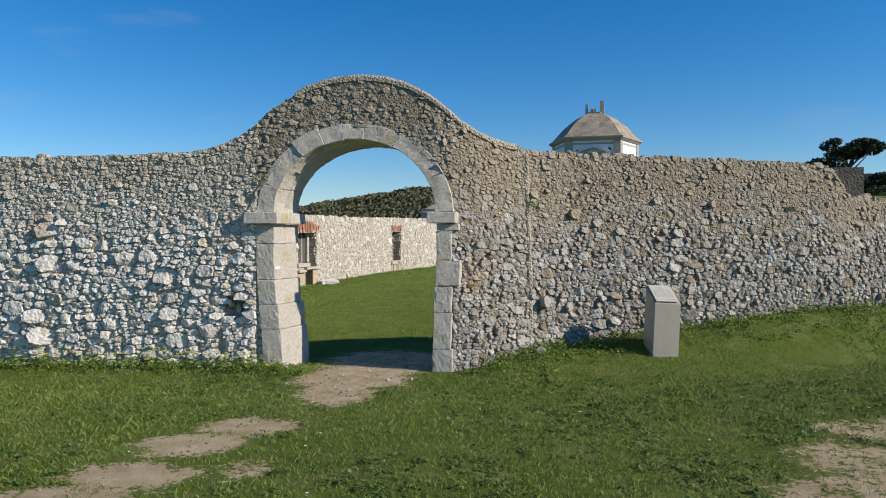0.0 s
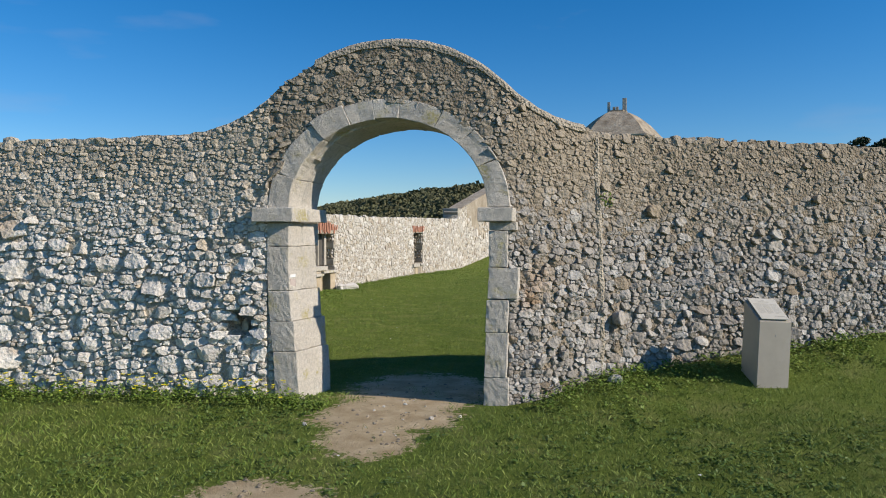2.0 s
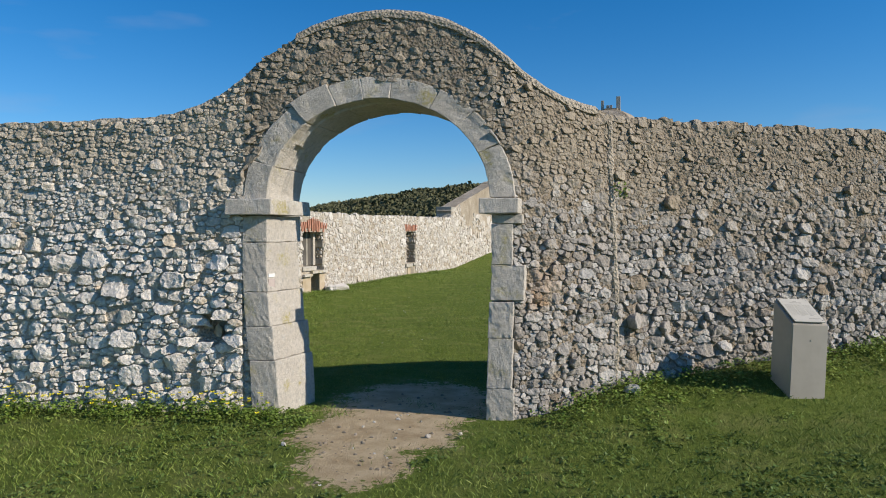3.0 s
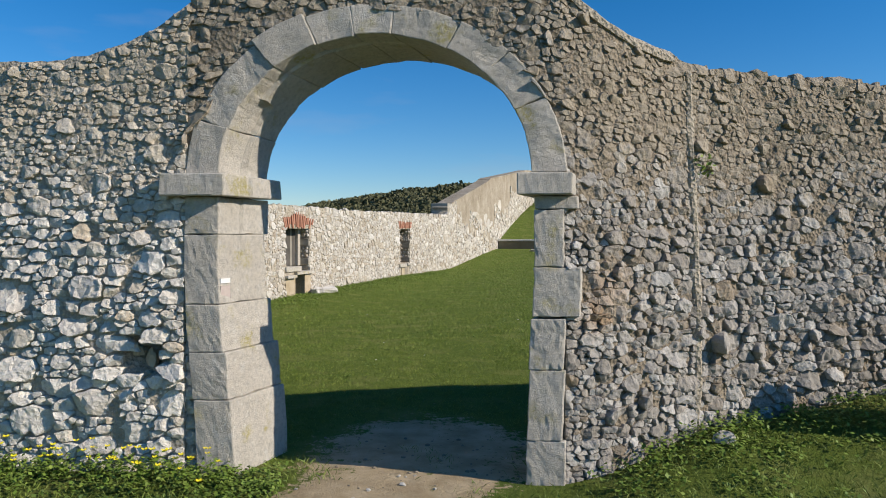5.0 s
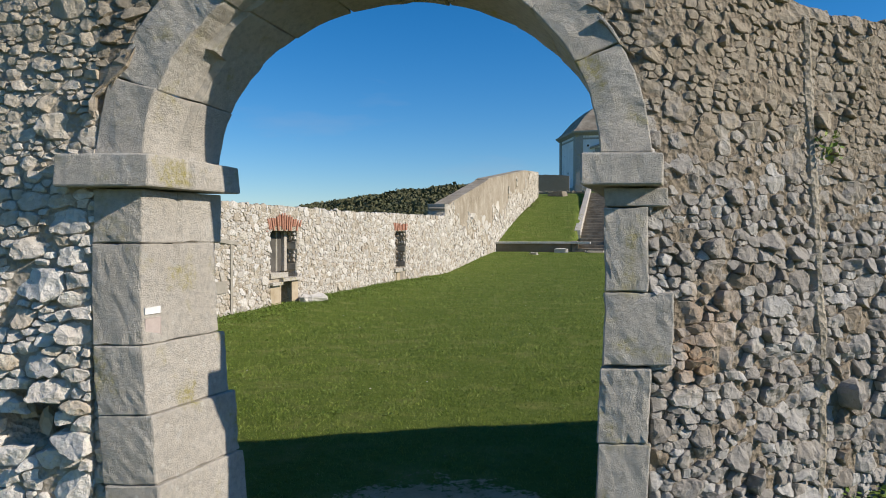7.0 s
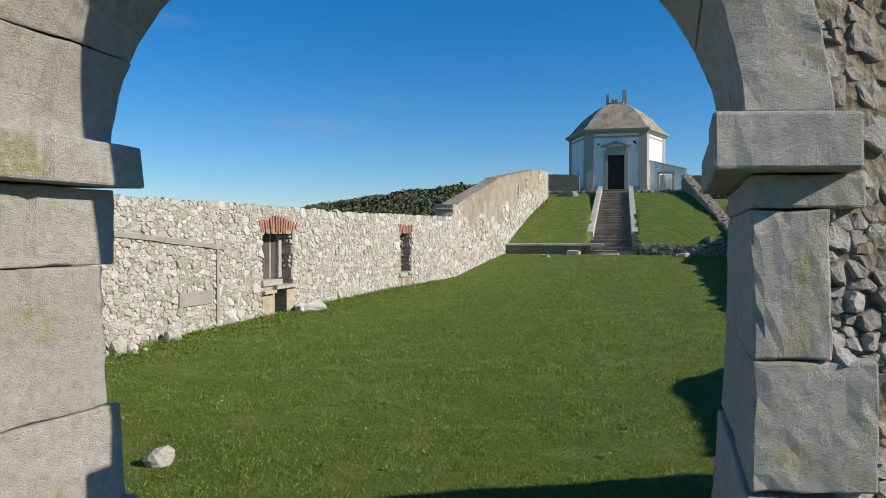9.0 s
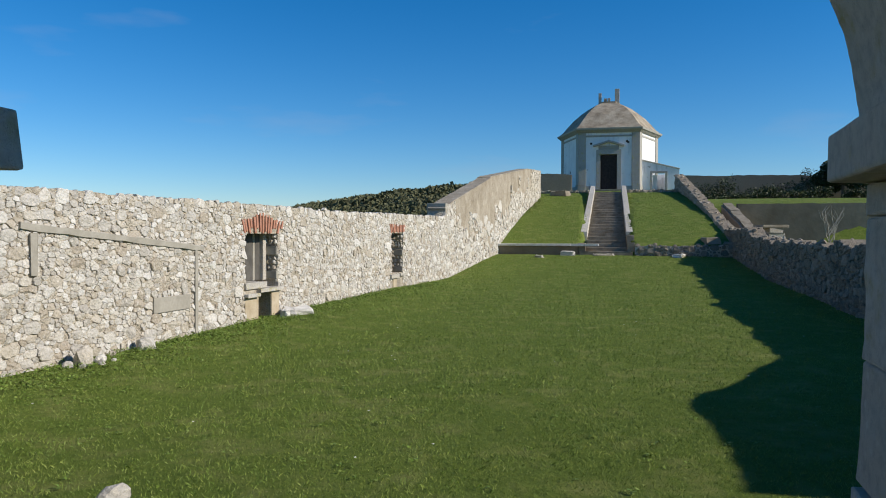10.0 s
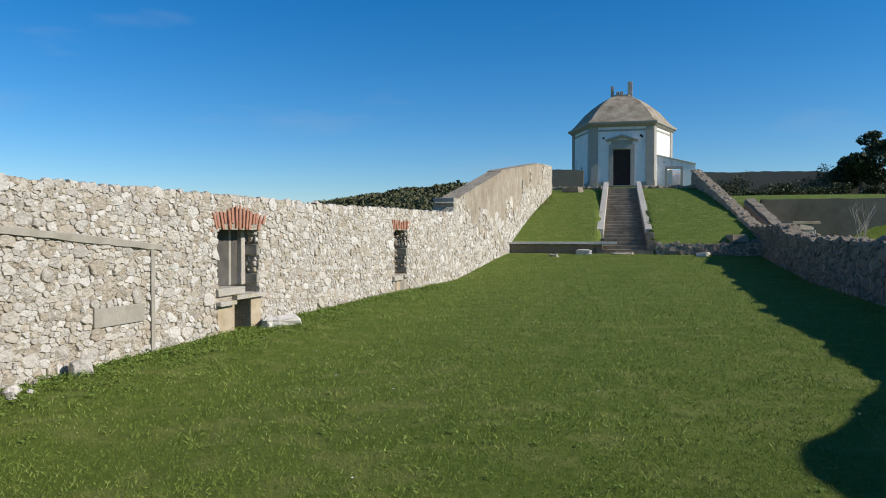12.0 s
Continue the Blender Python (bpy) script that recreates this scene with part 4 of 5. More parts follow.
lay_stones(wall_court, M_STONE_C, L_COURT, rng, (W2[0], W2[1], 1.6, 2.3), csize, ok_court, crise, cgap, no_lo, court_top, asp=1.5, rough=0.6, mix=EVEN, first=lambda s, z: True)


def ok_climb(s, z):
    y = L_COURT.at(s)[1]
    if y < 22.2:
        return ok_court(s, z)
    x = L_COURT.at(s)[0]
    bare = 1.2 + 1.3 * noise.noise(Vector((s * 0.6, z * 0.8, 4))) + 0.9 * noise.noise(Vector((s * 2.3, z * 2.3, 7))) + 3.0 * smooth01(y, 40.5, 43)
    return lo_c(s) + 0.1 < z < court_top(s) - 0.03 and z < ground_z(x + 0.4, y) + bare


lay_stones(wall_court, M_STONE_C, L_COURT, rng, (W2[1], cy(45.8), -0.1, 6.0), csize, ok_climb, lambda s, z: crise(s, z) + 0.006 * (s > cy(22.2)), cgap, lo_c, court_top, asp=1.5, rough=0.6, mix=EVEN)


def on_court(bm):
    """From wall coordinates (length, height out of the face, z) to the world."""
    return warp(bm, lambda s, h, z: L_COURT.world(s, z, h))


def court_box(name, s0, s1, h0, h1, z0, z1, mat, parent, label="", bevel=0.008, wear=0.003):
    r = random.Random(int(s0 * 100) + int(z0 * 37))
    return part(name, on_court(box_bm((s1 - s0, h1 - h0, z1 - z0), ((s0 + s1) / 2, (h0 + h1) / 2, (z0 + z1) / 2), bevel, 0, wear, r)), mat, parent, label)


def brick_head(win, count, peak, parent, seed):
    """A flat arch of bricks on edge that fan out from the middle, some broken short, over a brick backing."""
    r = random.Random(seed)
    a, b = win[0] - 0.07, win[1] + 0.09
    court_box("brick_backing", a + 0.01, b - 0.01, -0.20, -0.035, win[3] + 0.004, win[3] + 0.19, M_MORTAR_C, parent)
    for i in range(count):
        t = (i + 0.5) / count
        lean = (t - 0.5) * 0.75
        w = (b - a) / count * 0.60
        h = 0.215 + peak * max(0.0, 1 - abs(t - 0.5) * 3.2) + r.uniform(-0.012, 0.018)
        z0 = r.choice((0.004, 0.004, 0.03, 0.085)) if peak > 0.03 else r.choice((0.004, 0.004, 0.03))
        bm = box_bm((w, 0.12, h - z0), (0, 0, z0 + (h - z0) / 2), 0.006, 0, 0.004, r)
        out = r.uniform(-0.012, 0.006)
        for v in bm.verts:
            v.co.x += lean * v.co.z + (a + (b - a) * t)
            v.co.y += -0.038 + out
            v.co.z += win[3]
        part("brick", on_court(bm), M_BRICK, parent)


def reveal(win, depth, parent, seed):
    """Rubble in the far cheek of a window, with two larger cut blocks."""
    r = random.Random(seed)
    lo, hi = win[2], win[3]
    for z0, z1 in ((lo + 0.02, lo + 0.15), (lo + 0.42, lo + 0.57)):
        court_box("reveal_block", win[1] - 0.035, win[1] + 0.03, -depth, -0.012, z0, z1, M_PLASTER, parent, "", 0.012, 0.005)
    z = lo + 0.01
    while z < hi - 0.03:
        tall = r.uniform(0.05, 0.10)
        h = -0.02
        while h > -depth:
            wide = r.uniform(0.05, 0.12)
            mid = z + tall / 2
            if not (lo + 0.01 < mid < lo + 0.16 or lo + 0.41 < mid < lo + 0.58):
                bm = rock_bm((0.09, wide * 1.05, tall * 1.25), (0, 0, 0), 0)
                for v in bm.verts:
                    v.co += Vector((win[1] + 0.012, h - wide / 2, mid + 0.1 * tall)) + Vector([r.uniform(-0.006, 0.006) for _ in range(3)])
                part("reveal_stone", on_court(bm), M_STONE_C, parent)
            h -= wide + 0.008
        z += tall + 0.008


window_1 = thing("window_1", (0, 0, 0), "deep window opening with brick head and pale stone sill in the rubble wall", "window", kind="structure")
brick_head(W1, 15, 0.12, window_1, 3)
reveal(W1, 0.27, window_1, 6)
court_box("brick_bed", W1[0] - 0.13, W1[0] + 0.02, -0.06, 0.012, 1.545, 1.572, M_BRICK, window_1)
court_box("sill", W1[0] - 0.03, W1[0] + 0.60, -0.40, 0.035, 0.70, 0.80, M_COPING, window_1, "pale stone sill")
court_box("sill_lip", W1[0] - 0.05, W1[0] + 0.32, -0.10, 0.085, 0.575, 0.63, M_COPING, window_1, "broken stone lip under the sill")
court_box("seat_slab", W1[0] + 0.34, W1[1] + 0.07, -0.45, 0.075, 0.635, 0.695, M_COPING, window_1, "pale stone seat slab")
court_box("pier", W1[0] - 0.02, N1[0] - 0.005, -0.30, 0.012, 0.02, 0.575, M_OCHRE, window_1, "ochre rendered pier")
court_box("pier", N1[1] + 0.005, W1[1] + 0.02, -0.30, 0.012, 0.02, 0.63, M_OCHRE, window_1, "ochre rendered pier")
court_box("niche_back", N1[0] - 0.02, N1[1] + 0.02, -0.46, -0.28, 0.0, 0.64, M_STONE_D, window_1)
court_box("jamb_post", W1[1] - 0.135, W1[1] - 0.036, -0.33, -0.20, 0.80, 1.57, M_COPING, window_1, "pale stone inner jamb")
court_box("infill", W1[0] - 0.02, W1[1] - 0.13, -0.36, -0.27, 0.80, 1.60, M_SHADE_BOARD, window_1, "dark grey infill")
court_box("infill_edge", W1[1] - 0.36, W1[1] - 0.31, -0.275, -0.255, 0.80, 1.57, M_PLASTER, window_1, "grey rendered edge")
court_box("infill", W1[1] - 0.12, W1[1] + 0.02, -0.53, -0.335, 0.68, 1.60, M_MORTAR, window_1)
r5 = random.Random(5)

window_2 = thing("window_2", (0, 0, 0), "narrow window blocked with dark rubble under a brick head", "window", kind="structure")
brick_head(W2, 10, 0.0, window_2, 9)
reveal(W2, 0.30, window_2, 8)
court_box("sill", W2[0] - 0.14, W2[0] + 0.40, -0.30, 0.07, 0.53, 0.625, M_COPING, window_2, "pale stone sill")
court_box("sill", W2[0] + 0.55, W2[1] + 0.05, -0.30, 0.05, 0.56, 0.625, M_COPING, window_2, "pale stone sill")
court_box("pier", W2[0] + 0.10, W2[0] + 0.34, -0.1, 0.014, 0.05, 0.53, M_OCHRE, window_2, "ochre rendered pier")
# flush dark block: the recess's shade is put into its colour
court_box("niche", W2[0] + 0.34, W2[0] + 0.62, -0.1, 0.006, 0.05, 0.56, M_STONE_D, window_2)
court_box("infill", W2[0] - 0.02, W2[1] + 0.02, -0.50, -0.30, 0.62, 1.64, M_MORTAR, window_2)
for i in range(40):
    z = 0.70 + 0.115 * (i // 5) + r5.uniform(-0.01, 0.02)
    s = W2[0] + 0.08 + 0.165 * (i % 5) + r5.uniform(-0.03, 0.03)
    bm = rock_bm((0.19, 0.16, 0.12), (s, -0.28, z), i + 30)
    part("infill_stone", on_court(bm), M_STONE_D, window_2)

# raised rendered border of a lost panel, and a plain slab
border = thing("wall_panel_border", (0, 0, 0), "worn grey rendered border of a blocked opening in the wall", "trim", kind="structure")
sb = cy(8.90)
band = box_bm((sb + 0.16 - cy(6.1), 0.062, 0.070), (0, 0, 0), 0.006, 0, 0.004, random.Random(4))
bmesh.ops.subdivide_edges(band, edges=[e for e in band.edges if e.calc_length() > 1], cuts=24)
for v in band.verts:
    wave = 0.012 * noise.noise(Vector((v.co.x * 5, v.co.z * 9, 2)))
    v.co = Vector((v.co.x + (sb + 0.16 + cy(6.1)) / 2, v.co.y + 0.001 + wave, v.co.z + 1.495 - 0.090 * v.co.x + wave))
part("band", on_court(band), M_PLASTER, border)
court_box("band", sb - 0.030, sb + 0.030, -0.03, 0.030, 0.12, 1.370, M_PLASTER, border, bevel=0.006, wear=0.008)
court_box("band", cy(6.22), cy(6.30), -0.03, 0.030, 1.12, 1.555, M_PLASTER, border, bevel=0.006, wear=0.008)
court_box("slab", PL[0], PL[1], -0.03, 0.028, PL[2], PL[3], M_PLASTER, wall_court, "flat grey rendered slab")

# stepped shoulder where the wall starts to climb
court_box("shoulder", cy(20.95), cy(21.5), -0.60, 0.004, 2.0, 2.56, M_PLASTER, wall_court, "rendered shoulder of the climbing wall", 0.02)
for i in range(40):
    y = 21.2 + i * 0.62
    s = cy(y)
    bm = box_bm((0.66, 0.56, 0.05), (0, 0, 0), 0.02, 0, 0.006, random.Random(i))
    k = (court_top(s + 0.2) - court_top(s - 0.2)) / 0.4
    for v in bm.verts:
        v.co = Vector((v.co.x + s, v.co.y - 0.28, v.co.z + court_top(s) + k * v.co.x + 0.01))
    part("coping_stone", on_court(bm), M_LIME, wall_court)

# ---- ruined wall on the shaded side of the court ----
def right_top(s):
    x, y = L_RIGHT.at(s)
    # below y 8.6 the wall is unseen, shaped to cast the lawn's shadow
    base = float(np.interp(y, [2.5, 5.05, 5.2, 5.9, 7.64, 8.6, 12.5, 17, 20, 24, 25.5, 31.0], [2.42, 2.42, 2.36, 2.07, 1.57, 1.45, 1.40, 1.38, 1.42, 1.55, 1.86, 1.86]))
    k = smooth01(y, 6.0, 9.0)
    return base + 0.15 * k * noise.noise(Vector((s * 1.1, 2, 0))) + 0.07 * k * noise.noise(Vector((s * 3.7, 5, 0)))


def stone_run(name, line, lo, hi, label, mat, core, area, size, seed, rise=0.03, thick=0.55):
    r = random.Random(seed)
    w = thing(name, (0, 0, 0), label, "wall", kind="structure")
    part_mesh("wall_core", core_mesh("wall_core", line, 0.0, line.total, lo, hi, thick, core, 0.15, -0.018, 10, 0.03), w)
    lay_stones(w, mat, line, r, area, lambda s, z: size, lambda s, z: lo(s) + 0.1 < z < hi(s) - 0.03,
               lambda s, z: rise * r.uniform(0.4, 1.2), lambda s, z: 0.008 + r.uniform(0, 0.008), lo, hi)
    # loose stones along the top
    for i in range(int(line.total / 0.45)):
        s = (i + r.random()) * 0.45
        x, y, z = line.world(s, hi(s) + 0.01, -thick / 2 + r.uniform(-0.15, 0.2))
        if y < 8.0:
            continue
        part("cap_stone", rock_bm((r.uniform(0.16, 0.40), r.uniform(0.2, 0.4), r.uniform(0.08, 0.18)), (x, y, z), i + seed), mat, w)
    return w


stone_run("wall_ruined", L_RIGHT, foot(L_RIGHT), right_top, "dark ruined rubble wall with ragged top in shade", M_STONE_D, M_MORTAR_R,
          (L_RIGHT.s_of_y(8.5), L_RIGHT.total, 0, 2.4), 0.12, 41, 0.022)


def right_up(s):
    y = L_RIGHT_UP.at(s)[1]
    return float(np.interp(y, [31, 33, 39, 50], [1.90, 2.25, 3.60, 5.95])) + 0.10 * noise.noise(Vector((s * 1.3, 8, 0))) + 0.06 * noise.noise(Vector((s * 4, 8, 0)))


stone_run("wall_climbing_ruin", L_RIGHT_UP, foot(L_RIGHT_UP), right_up, "ruined grey rubble wall climbing the bank", M_STONE_R, M_MORTAR_R,
          (0.1, L_RIGHT_UP.total - 0.1, 0, 6.2), 0.22, 57)

# ---- terrace wall and stairs ----
def axis_pose(v, u, z):
    p = STAIR + AX * v + AU * u
    return (p.x, p.y, z)


def on_axis(bm):
    return warp(bm, lambda u, v, z: axis_pose(v, u, z))


u_left = vu(wall_x(L_COURT, 28.6), 28.6)[1]
L_TER_L = Line([tuple(STAIR + AU * (u_left - 0.3)), tuple(STAIR + AU * -1.16)], 1)
L_TER_R = Line([tuple(STAIR + AU * 1.16), tuple(STAIR + AU * 5.9)], 1)
terrace = stone_run("wall_terrace_ruined", L_TER_R, foot(L_TER_R), lambda s: 1.20 + 0.07 * noise.noise(Vector((s * 2.2, 3, 3))),
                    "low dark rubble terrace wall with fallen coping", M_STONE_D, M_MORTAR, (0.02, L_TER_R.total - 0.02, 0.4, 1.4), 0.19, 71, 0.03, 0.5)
terrace_l = thing("wall_terrace", (0, 0, 0), "low grey rendered terrace wall with pale stone coping", "wall", kind="structure")
part_mesh("wall_core", core_mesh("wall_core", L_TER_L, 0, L_TER_L.total, foot(L_TER_L), lambda s: 1.16, 0.5, M_CEMENT, 0.2, 0.0, 5, 0.02), terrace_l)
for i in range(3):
    a, b = [(u_left - 0.2, u_left + 1.6), (u_left + 1.61, u_left + 3.1), (u_left + 3.11, u_left + 4.25)][i]
    part("coping_stone", on_axis(box_bm((b - a, 0.62, 0.09), ((a + b) / 2, 0.20, 1.215), 0.015, 0, 0.004, random.Random(i))), M_PALE, terrace_l, "pale stone coping")

stairs = thing("stone_stairs", axis_pose(0, 0, 0.8), "long flight of worn grey stone steps with pale side copings", "stairs")
STEPS = 24
T, R0, R1 = 18.7 / STEPS, 0.80, 4.52
rs = random.Random(3)
for i in range(STEPS):
    z1 = R0 + (R1 - R0) * (i + 1) / STEPS
    wide = 0.86 if i > 1 else 0.98 + 0.1 * (1 - i)
    bm = box_bm((2 * wide, T + 0.25, 0.34), (rs.uniform(-0.02, 0.02), (i + 0.5) * T + 0.10, z1 - 0.17), 0.02, 0, 0.006, rs)
    under(part("step", on_axis(bm), M_STEP), stairs)


def stair_z(v):
    return R0 + (R1 - R0) * v / 18.7


for side in (-1, 1):
    spans = [(0.15, 1.0), (1.3, 3.0), (3.0, 7.5), (7.5, 12.0), (12.0, 16.0), (16.0, 19.2)] if side > 0 else [(0.1, 0.8), (3.0, 7.0), (7.0, 11.5), (11.5, 15.5), (15.5, 19.2)]
    for k, (a, b) in enumerate(spans):
        n = 0.30
        bm = box_bm((n, b - a - 0.02, 0.55), (side * (0.86 + n / 2), (a + b) / 2, 0), 0.02, 0, 0.004, rs)
        flat = side > 0 and k < 2 or side < 0 and k < 1
        for v in bm.verts:
            v.co.z += (stair_z((a + b) / 2) if flat else stair_z(v.co.y)) + 0.13
        under(part("side_coping", on_axis(bm), M_COPING if not flat else M_STEP, None, "pale sloping stone coping"), stairs)

# slabs and fallen blocks by the terrace
for nm, v, u, s, lab in (("fallen_block", -0.35, -1.55, (0.6, 0.45, 0.22), "pale broken stone block lying by the stairs"),
                         ("fallen_block", -0.15, 2.9, (0.9, 0.4, 0.16), "long pale stone block lying on the grass"),
                         ("fallen_block", -0.25, -0.1, (0.9, 0.35, 0.10), "flat pale stone sunk into the grass"),
                         ("fallen_block", -1.7, -2.6, (0.34, 0.24, 0.10), "small pale stone lying on the grass"),
                         ("stone_slab", 0.9, 4.2, (1.5, 0.6, 0.28), "long grey stone slab on the bank"),
                         ("stone_slab", 0.6, 5.2, (1.1, 0.8, 0.16), "pale stone slab on the bank"),
                         ("stone_slab", 16.8, -3.0, (1.3, 0.7, 0.40), "grey stone block on the upper bank")):
    x, y, _ = axis_pose(v, u, 0)
    z = ground_z(x, y)
    # slabs take the darker step stone, the ruin's shadow put into their colour
    t = tagged(part(nm, box_bm(s, (0, 0, 0), 0.05, 0.2 + u * 0.3, 0.045 if nm == "fallen_block" else 0.03, random.Random(int(u * 10) + 90), 0.85), M_STONE_C if nm == "fallen_block" else M_STEP), lab, "stone")
    t.location = (x, y, z + s[2] * 0.2)

# low rubble edge of the upper terrace
L_TOP = Line([tuple(STAIR + AX * 19.3 + AU * -7.2), tuple(STAIR + AX * 19.3 + AU * -1.2)], 1)
L_TOP2 = Line([tuple(STAIR + AX * 19.3 + AU * 1.2), tuple(STAIR + AX * 19.3 + AU * 5.6)], 1)
for nm, ln, sd in (("wall_top_terrace", L_TOP, 81), ("wall_top_terrace_b", L_TOP2, 83)):
    stone_run(nm, ln, foot(ln), lambda s: 4.72 + 0.06 * noise.noise(Vector((s * 2, sd, 0))), "low grey rubble edge of the upper terrace", M_STONE_R, M_MORTAR_R,
              (0.02, ln.total - 0.02, 4.2, 4.8), 0.2, sd, 0.03, 0.5)

# ---- hexagonal chapel ----
CH_V, CH_Z = 25.1, 5.10          # front face along the axis, floor
CH_WALL, CH_S = 4.35, 4.42
CH_C = CH_V + 4.1


CH_PLAN = [(-2.22, 0.0), (2.22, 0.0), (3.75, 4.1), (2.22, 8.2), (-2.22, 8.2), (-3.75, 4.1)]


def hexagon(r, z):
    """Corners of the plan in axis coordinates, drawn in or out by r metres; the first edge is the front."""
    k = 1 + r / 4.0
    return [(x * k, CH_C + (y - 4.1) * k, z) for x, y in CH_PLAN]


def hex_band(r0, z0, r1, z1, inner=None):
    bm = bmesh.new()
    a, b = [bm.verts.new(p) for p in hexagon(r0, z0)], [bm.verts.new(p) for p in hexagon(r1, z1)]
    for i in range(6):
        bm.faces.new((a[i], a[(i + 1) % 6], b[(i + 1) % 6], b[i]))
    bm.faces.new(a[::-1])
    bm.faces.new(b)
    return on_axis(bm)


def face_box(k, w, d, z0, z1, off=0.0, out=0.0, bevel=0.01):
    """A box on face k of the hexagon: w wide, d deep, its middle off along the face, proud by out."""
    (ax, ay, _), (bx, by, _) = hexagon(0, 0)[k], hexagon(0, 0)[(k + 1) % 6]
    e = Vector((bx - ax, by - ay)).normalized()
    n = Vector((e.y, -e.x))
    mid = Vector(((ax + bx) / 2, (ay + by) / 2))
    c = mid + n * (out - d / 2) + e * off
    bm = box_bm((w, d, z1 - z0), (0, 0, (z0 + z1) / 2), bevel)
    m = Matrix.Translation((c.x, c.y, 0)) @ Matrix.Rotation(math.atan2(e.y, e.x), 4, "Z")
    bmesh.ops.transform(bm, matrix=m, verts=bm.verts)
    return on_axis(bm)


def chapel():
    t = thing("chapel", axis_pose(CH_C, 0, CH_Z), "whitewashed hexagonal chapel with grey stone corners and dark door", "chapel")

    def add(name, bm, mat, label=""):
        return under(part(name, bm, mat, None, label), t)

    top = CH_Z + CH_WALL
    walls = []
    for k in range(6):
        if k == 0:
            for off, w, z0 in ((-1.41, 1.60, CH_Z), (1.41, 1.60, CH_Z), (0, 1.22, CH_Z + 2.70)):
                walls.append(add("wall_panel", face_box(k, w, 0.5, z0, top, off, 0, 0.0), M_WHITE))
        else:
            walls.append(add("wall_panel", face_box(k, CH_S - 0.1, 0.5, CH_Z, top, 0, 0, 0.0), M_WHITE))
        for side in (-1, 1):
            add("corner_pilaster", face_box(k, 0.54, 0.3, CH_Z, top - 0.02, side * (CH_S / 2 - 0.26), 0.06), M_GREYSTONE, "grey stone corner pilaster")
            add("pilaster_base", face_box(k, 0.52, 0.34, CH_Z - 0.2, CH_Z + 0.42, side * (CH_S / 2 - 0.22), 0.11), M_GREYSTONE)
        if k:
            add("plinth", face_box(k, CH_S - 0.9, 0.3, CH_Z - 0.25, CH_Z + 0.32, 0, 0.045), M_GREYSTONE, "grey stone plinth")
        else:
            for side in (-1, 1):
                add("plinth", face_box(k, 0.72, 0.3, CH_Z - 0.25, CH_Z + 0.32, side * 1.36, 0.045), M_GREYSTONE, "grey stone plinth")
        add("frieze", face_box(k, CH_S - 0.84, 0.3, top - 0.34, top - 0.20, 0, 0.03), M_GREYSTONE, "grey moulding under the cornice")
    add("cornice", hex_band(0.10, top - 0.02, 0.34, top + 0.16), M_GREYSTONE, "grey stone cornice")
    add("cornice_slab", hex_band(0.38, top + 0.165, 0.42, top + 0.30), M_GREYSTONE)
    # bell-shaped roof, one mesh a facet
    prof = [(0.32, 0.30), (-0.10, 0.62), (-0.50, 1.05), (-1.00, 1.55), (-1.60, 2.02), (-2.20, 2.42), (-2.75, 2.68), (-3.15, 2.80)]
    for k in range(6):
        bm = bmesh.new()
        rows = []
        for r, z in prof:
            a, b = hexagon(r, top + z)[k], hexagon(r, top + z)[(k + 1) % 6]
            rows.append([bm.verts.new(tuple(a[i] + (b[i] - a[i]) * f / 6 for i in range(3))) for f in range(7)])
        for p, q in zip(rows[:-1], rows[1:]):
            for i in range(6):
                bm.faces.new((p[i], p[i + 1], q[i + 1], q[i]))
        for row in rows[1:-1]:
            for v in row[1:-1]:
                v.co += Vector([0.03 * noise.noise(v.co * 1.7 + Vector((9.0 * i, 0, 0))) for i in range(3)])
        add("roof_facet", on_axis(bm), M_ROOF, "weathered lime-plastered roof facet")
    add("roof_cap", hex_band(-3.1, top + 2.76, -3.1, top + 2.90), M_ROOF)
    for x, y, h, s in ((-0.72, CH_C - 0.2, 0.85, 0.24), (0.62, CH_C - 0.4, 1.10, 0.36), (-0.30, CH_C + 0.5, 0.55, 0.24), (-0.02, CH_C + 0.3, 0.52, 0.24)):
        add("lantern_stump", on_axis(box_bm((s, s, h), (x, y, top + 2.85 + h / 2), 0.02)), M_GREYSTONE, "broken lantern pier")
    # doorway
    f = 0.0
    door = add("door", face_box(0, 1.20, 0.08, CH_Z + 0.02, CH_Z + 2.68, f, -0.16, 0.004), M_DOOR, "dark timber double door")
    door_panels = []
    for off in (-0.3, 0.3):
        for z0, z1 in ((0.12, 0.85), (0.95, 1.75), (1.85, 2.55)):
            p = part("door_panel", face_box(0, 0.46, 0.03, CH_Z + z0, CH_Z + z1, off, -0.145, 0.008), M_DOOR, None)
            p.parent = door
            p.matrix_parent_inverse = Matrix.Identity(4)
            door_panels.append(p)
    for side in (-1, 1):
        add("door_jamb", face_box(0, 0.30, 0.35, CH_Z - 0.05, CH_Z + 2.70, side * 0.76, 0.07), M_GREYSTONE, "grey stone door jamb")
    add("door_lintel", face_box(0, 1.84, 0.35, CH_Z + 2.705, CH_Z + 3.05, 0, 0.07), M_GREYSTONE, "grey stone lintel")
    add("door_frieze", face_box(0, 1.50, 0.3, CH_Z + 3.055, CH_Z + 3.35, 0, 0.05), M_GREYSTONE)
    for side in (-1, 1):
        bm = box_bm((1.22, 0.45, 0.14), (0, 0, 0), 0.02)
        bmesh.ops.transform(bm, matrix=Matrix.Translation((side * 0.56, CH_V - 0.06, CH_Z + 3.50)) @ Matrix.Rotation(side * 0.30, 4, "Y"), verts=bm.verts)
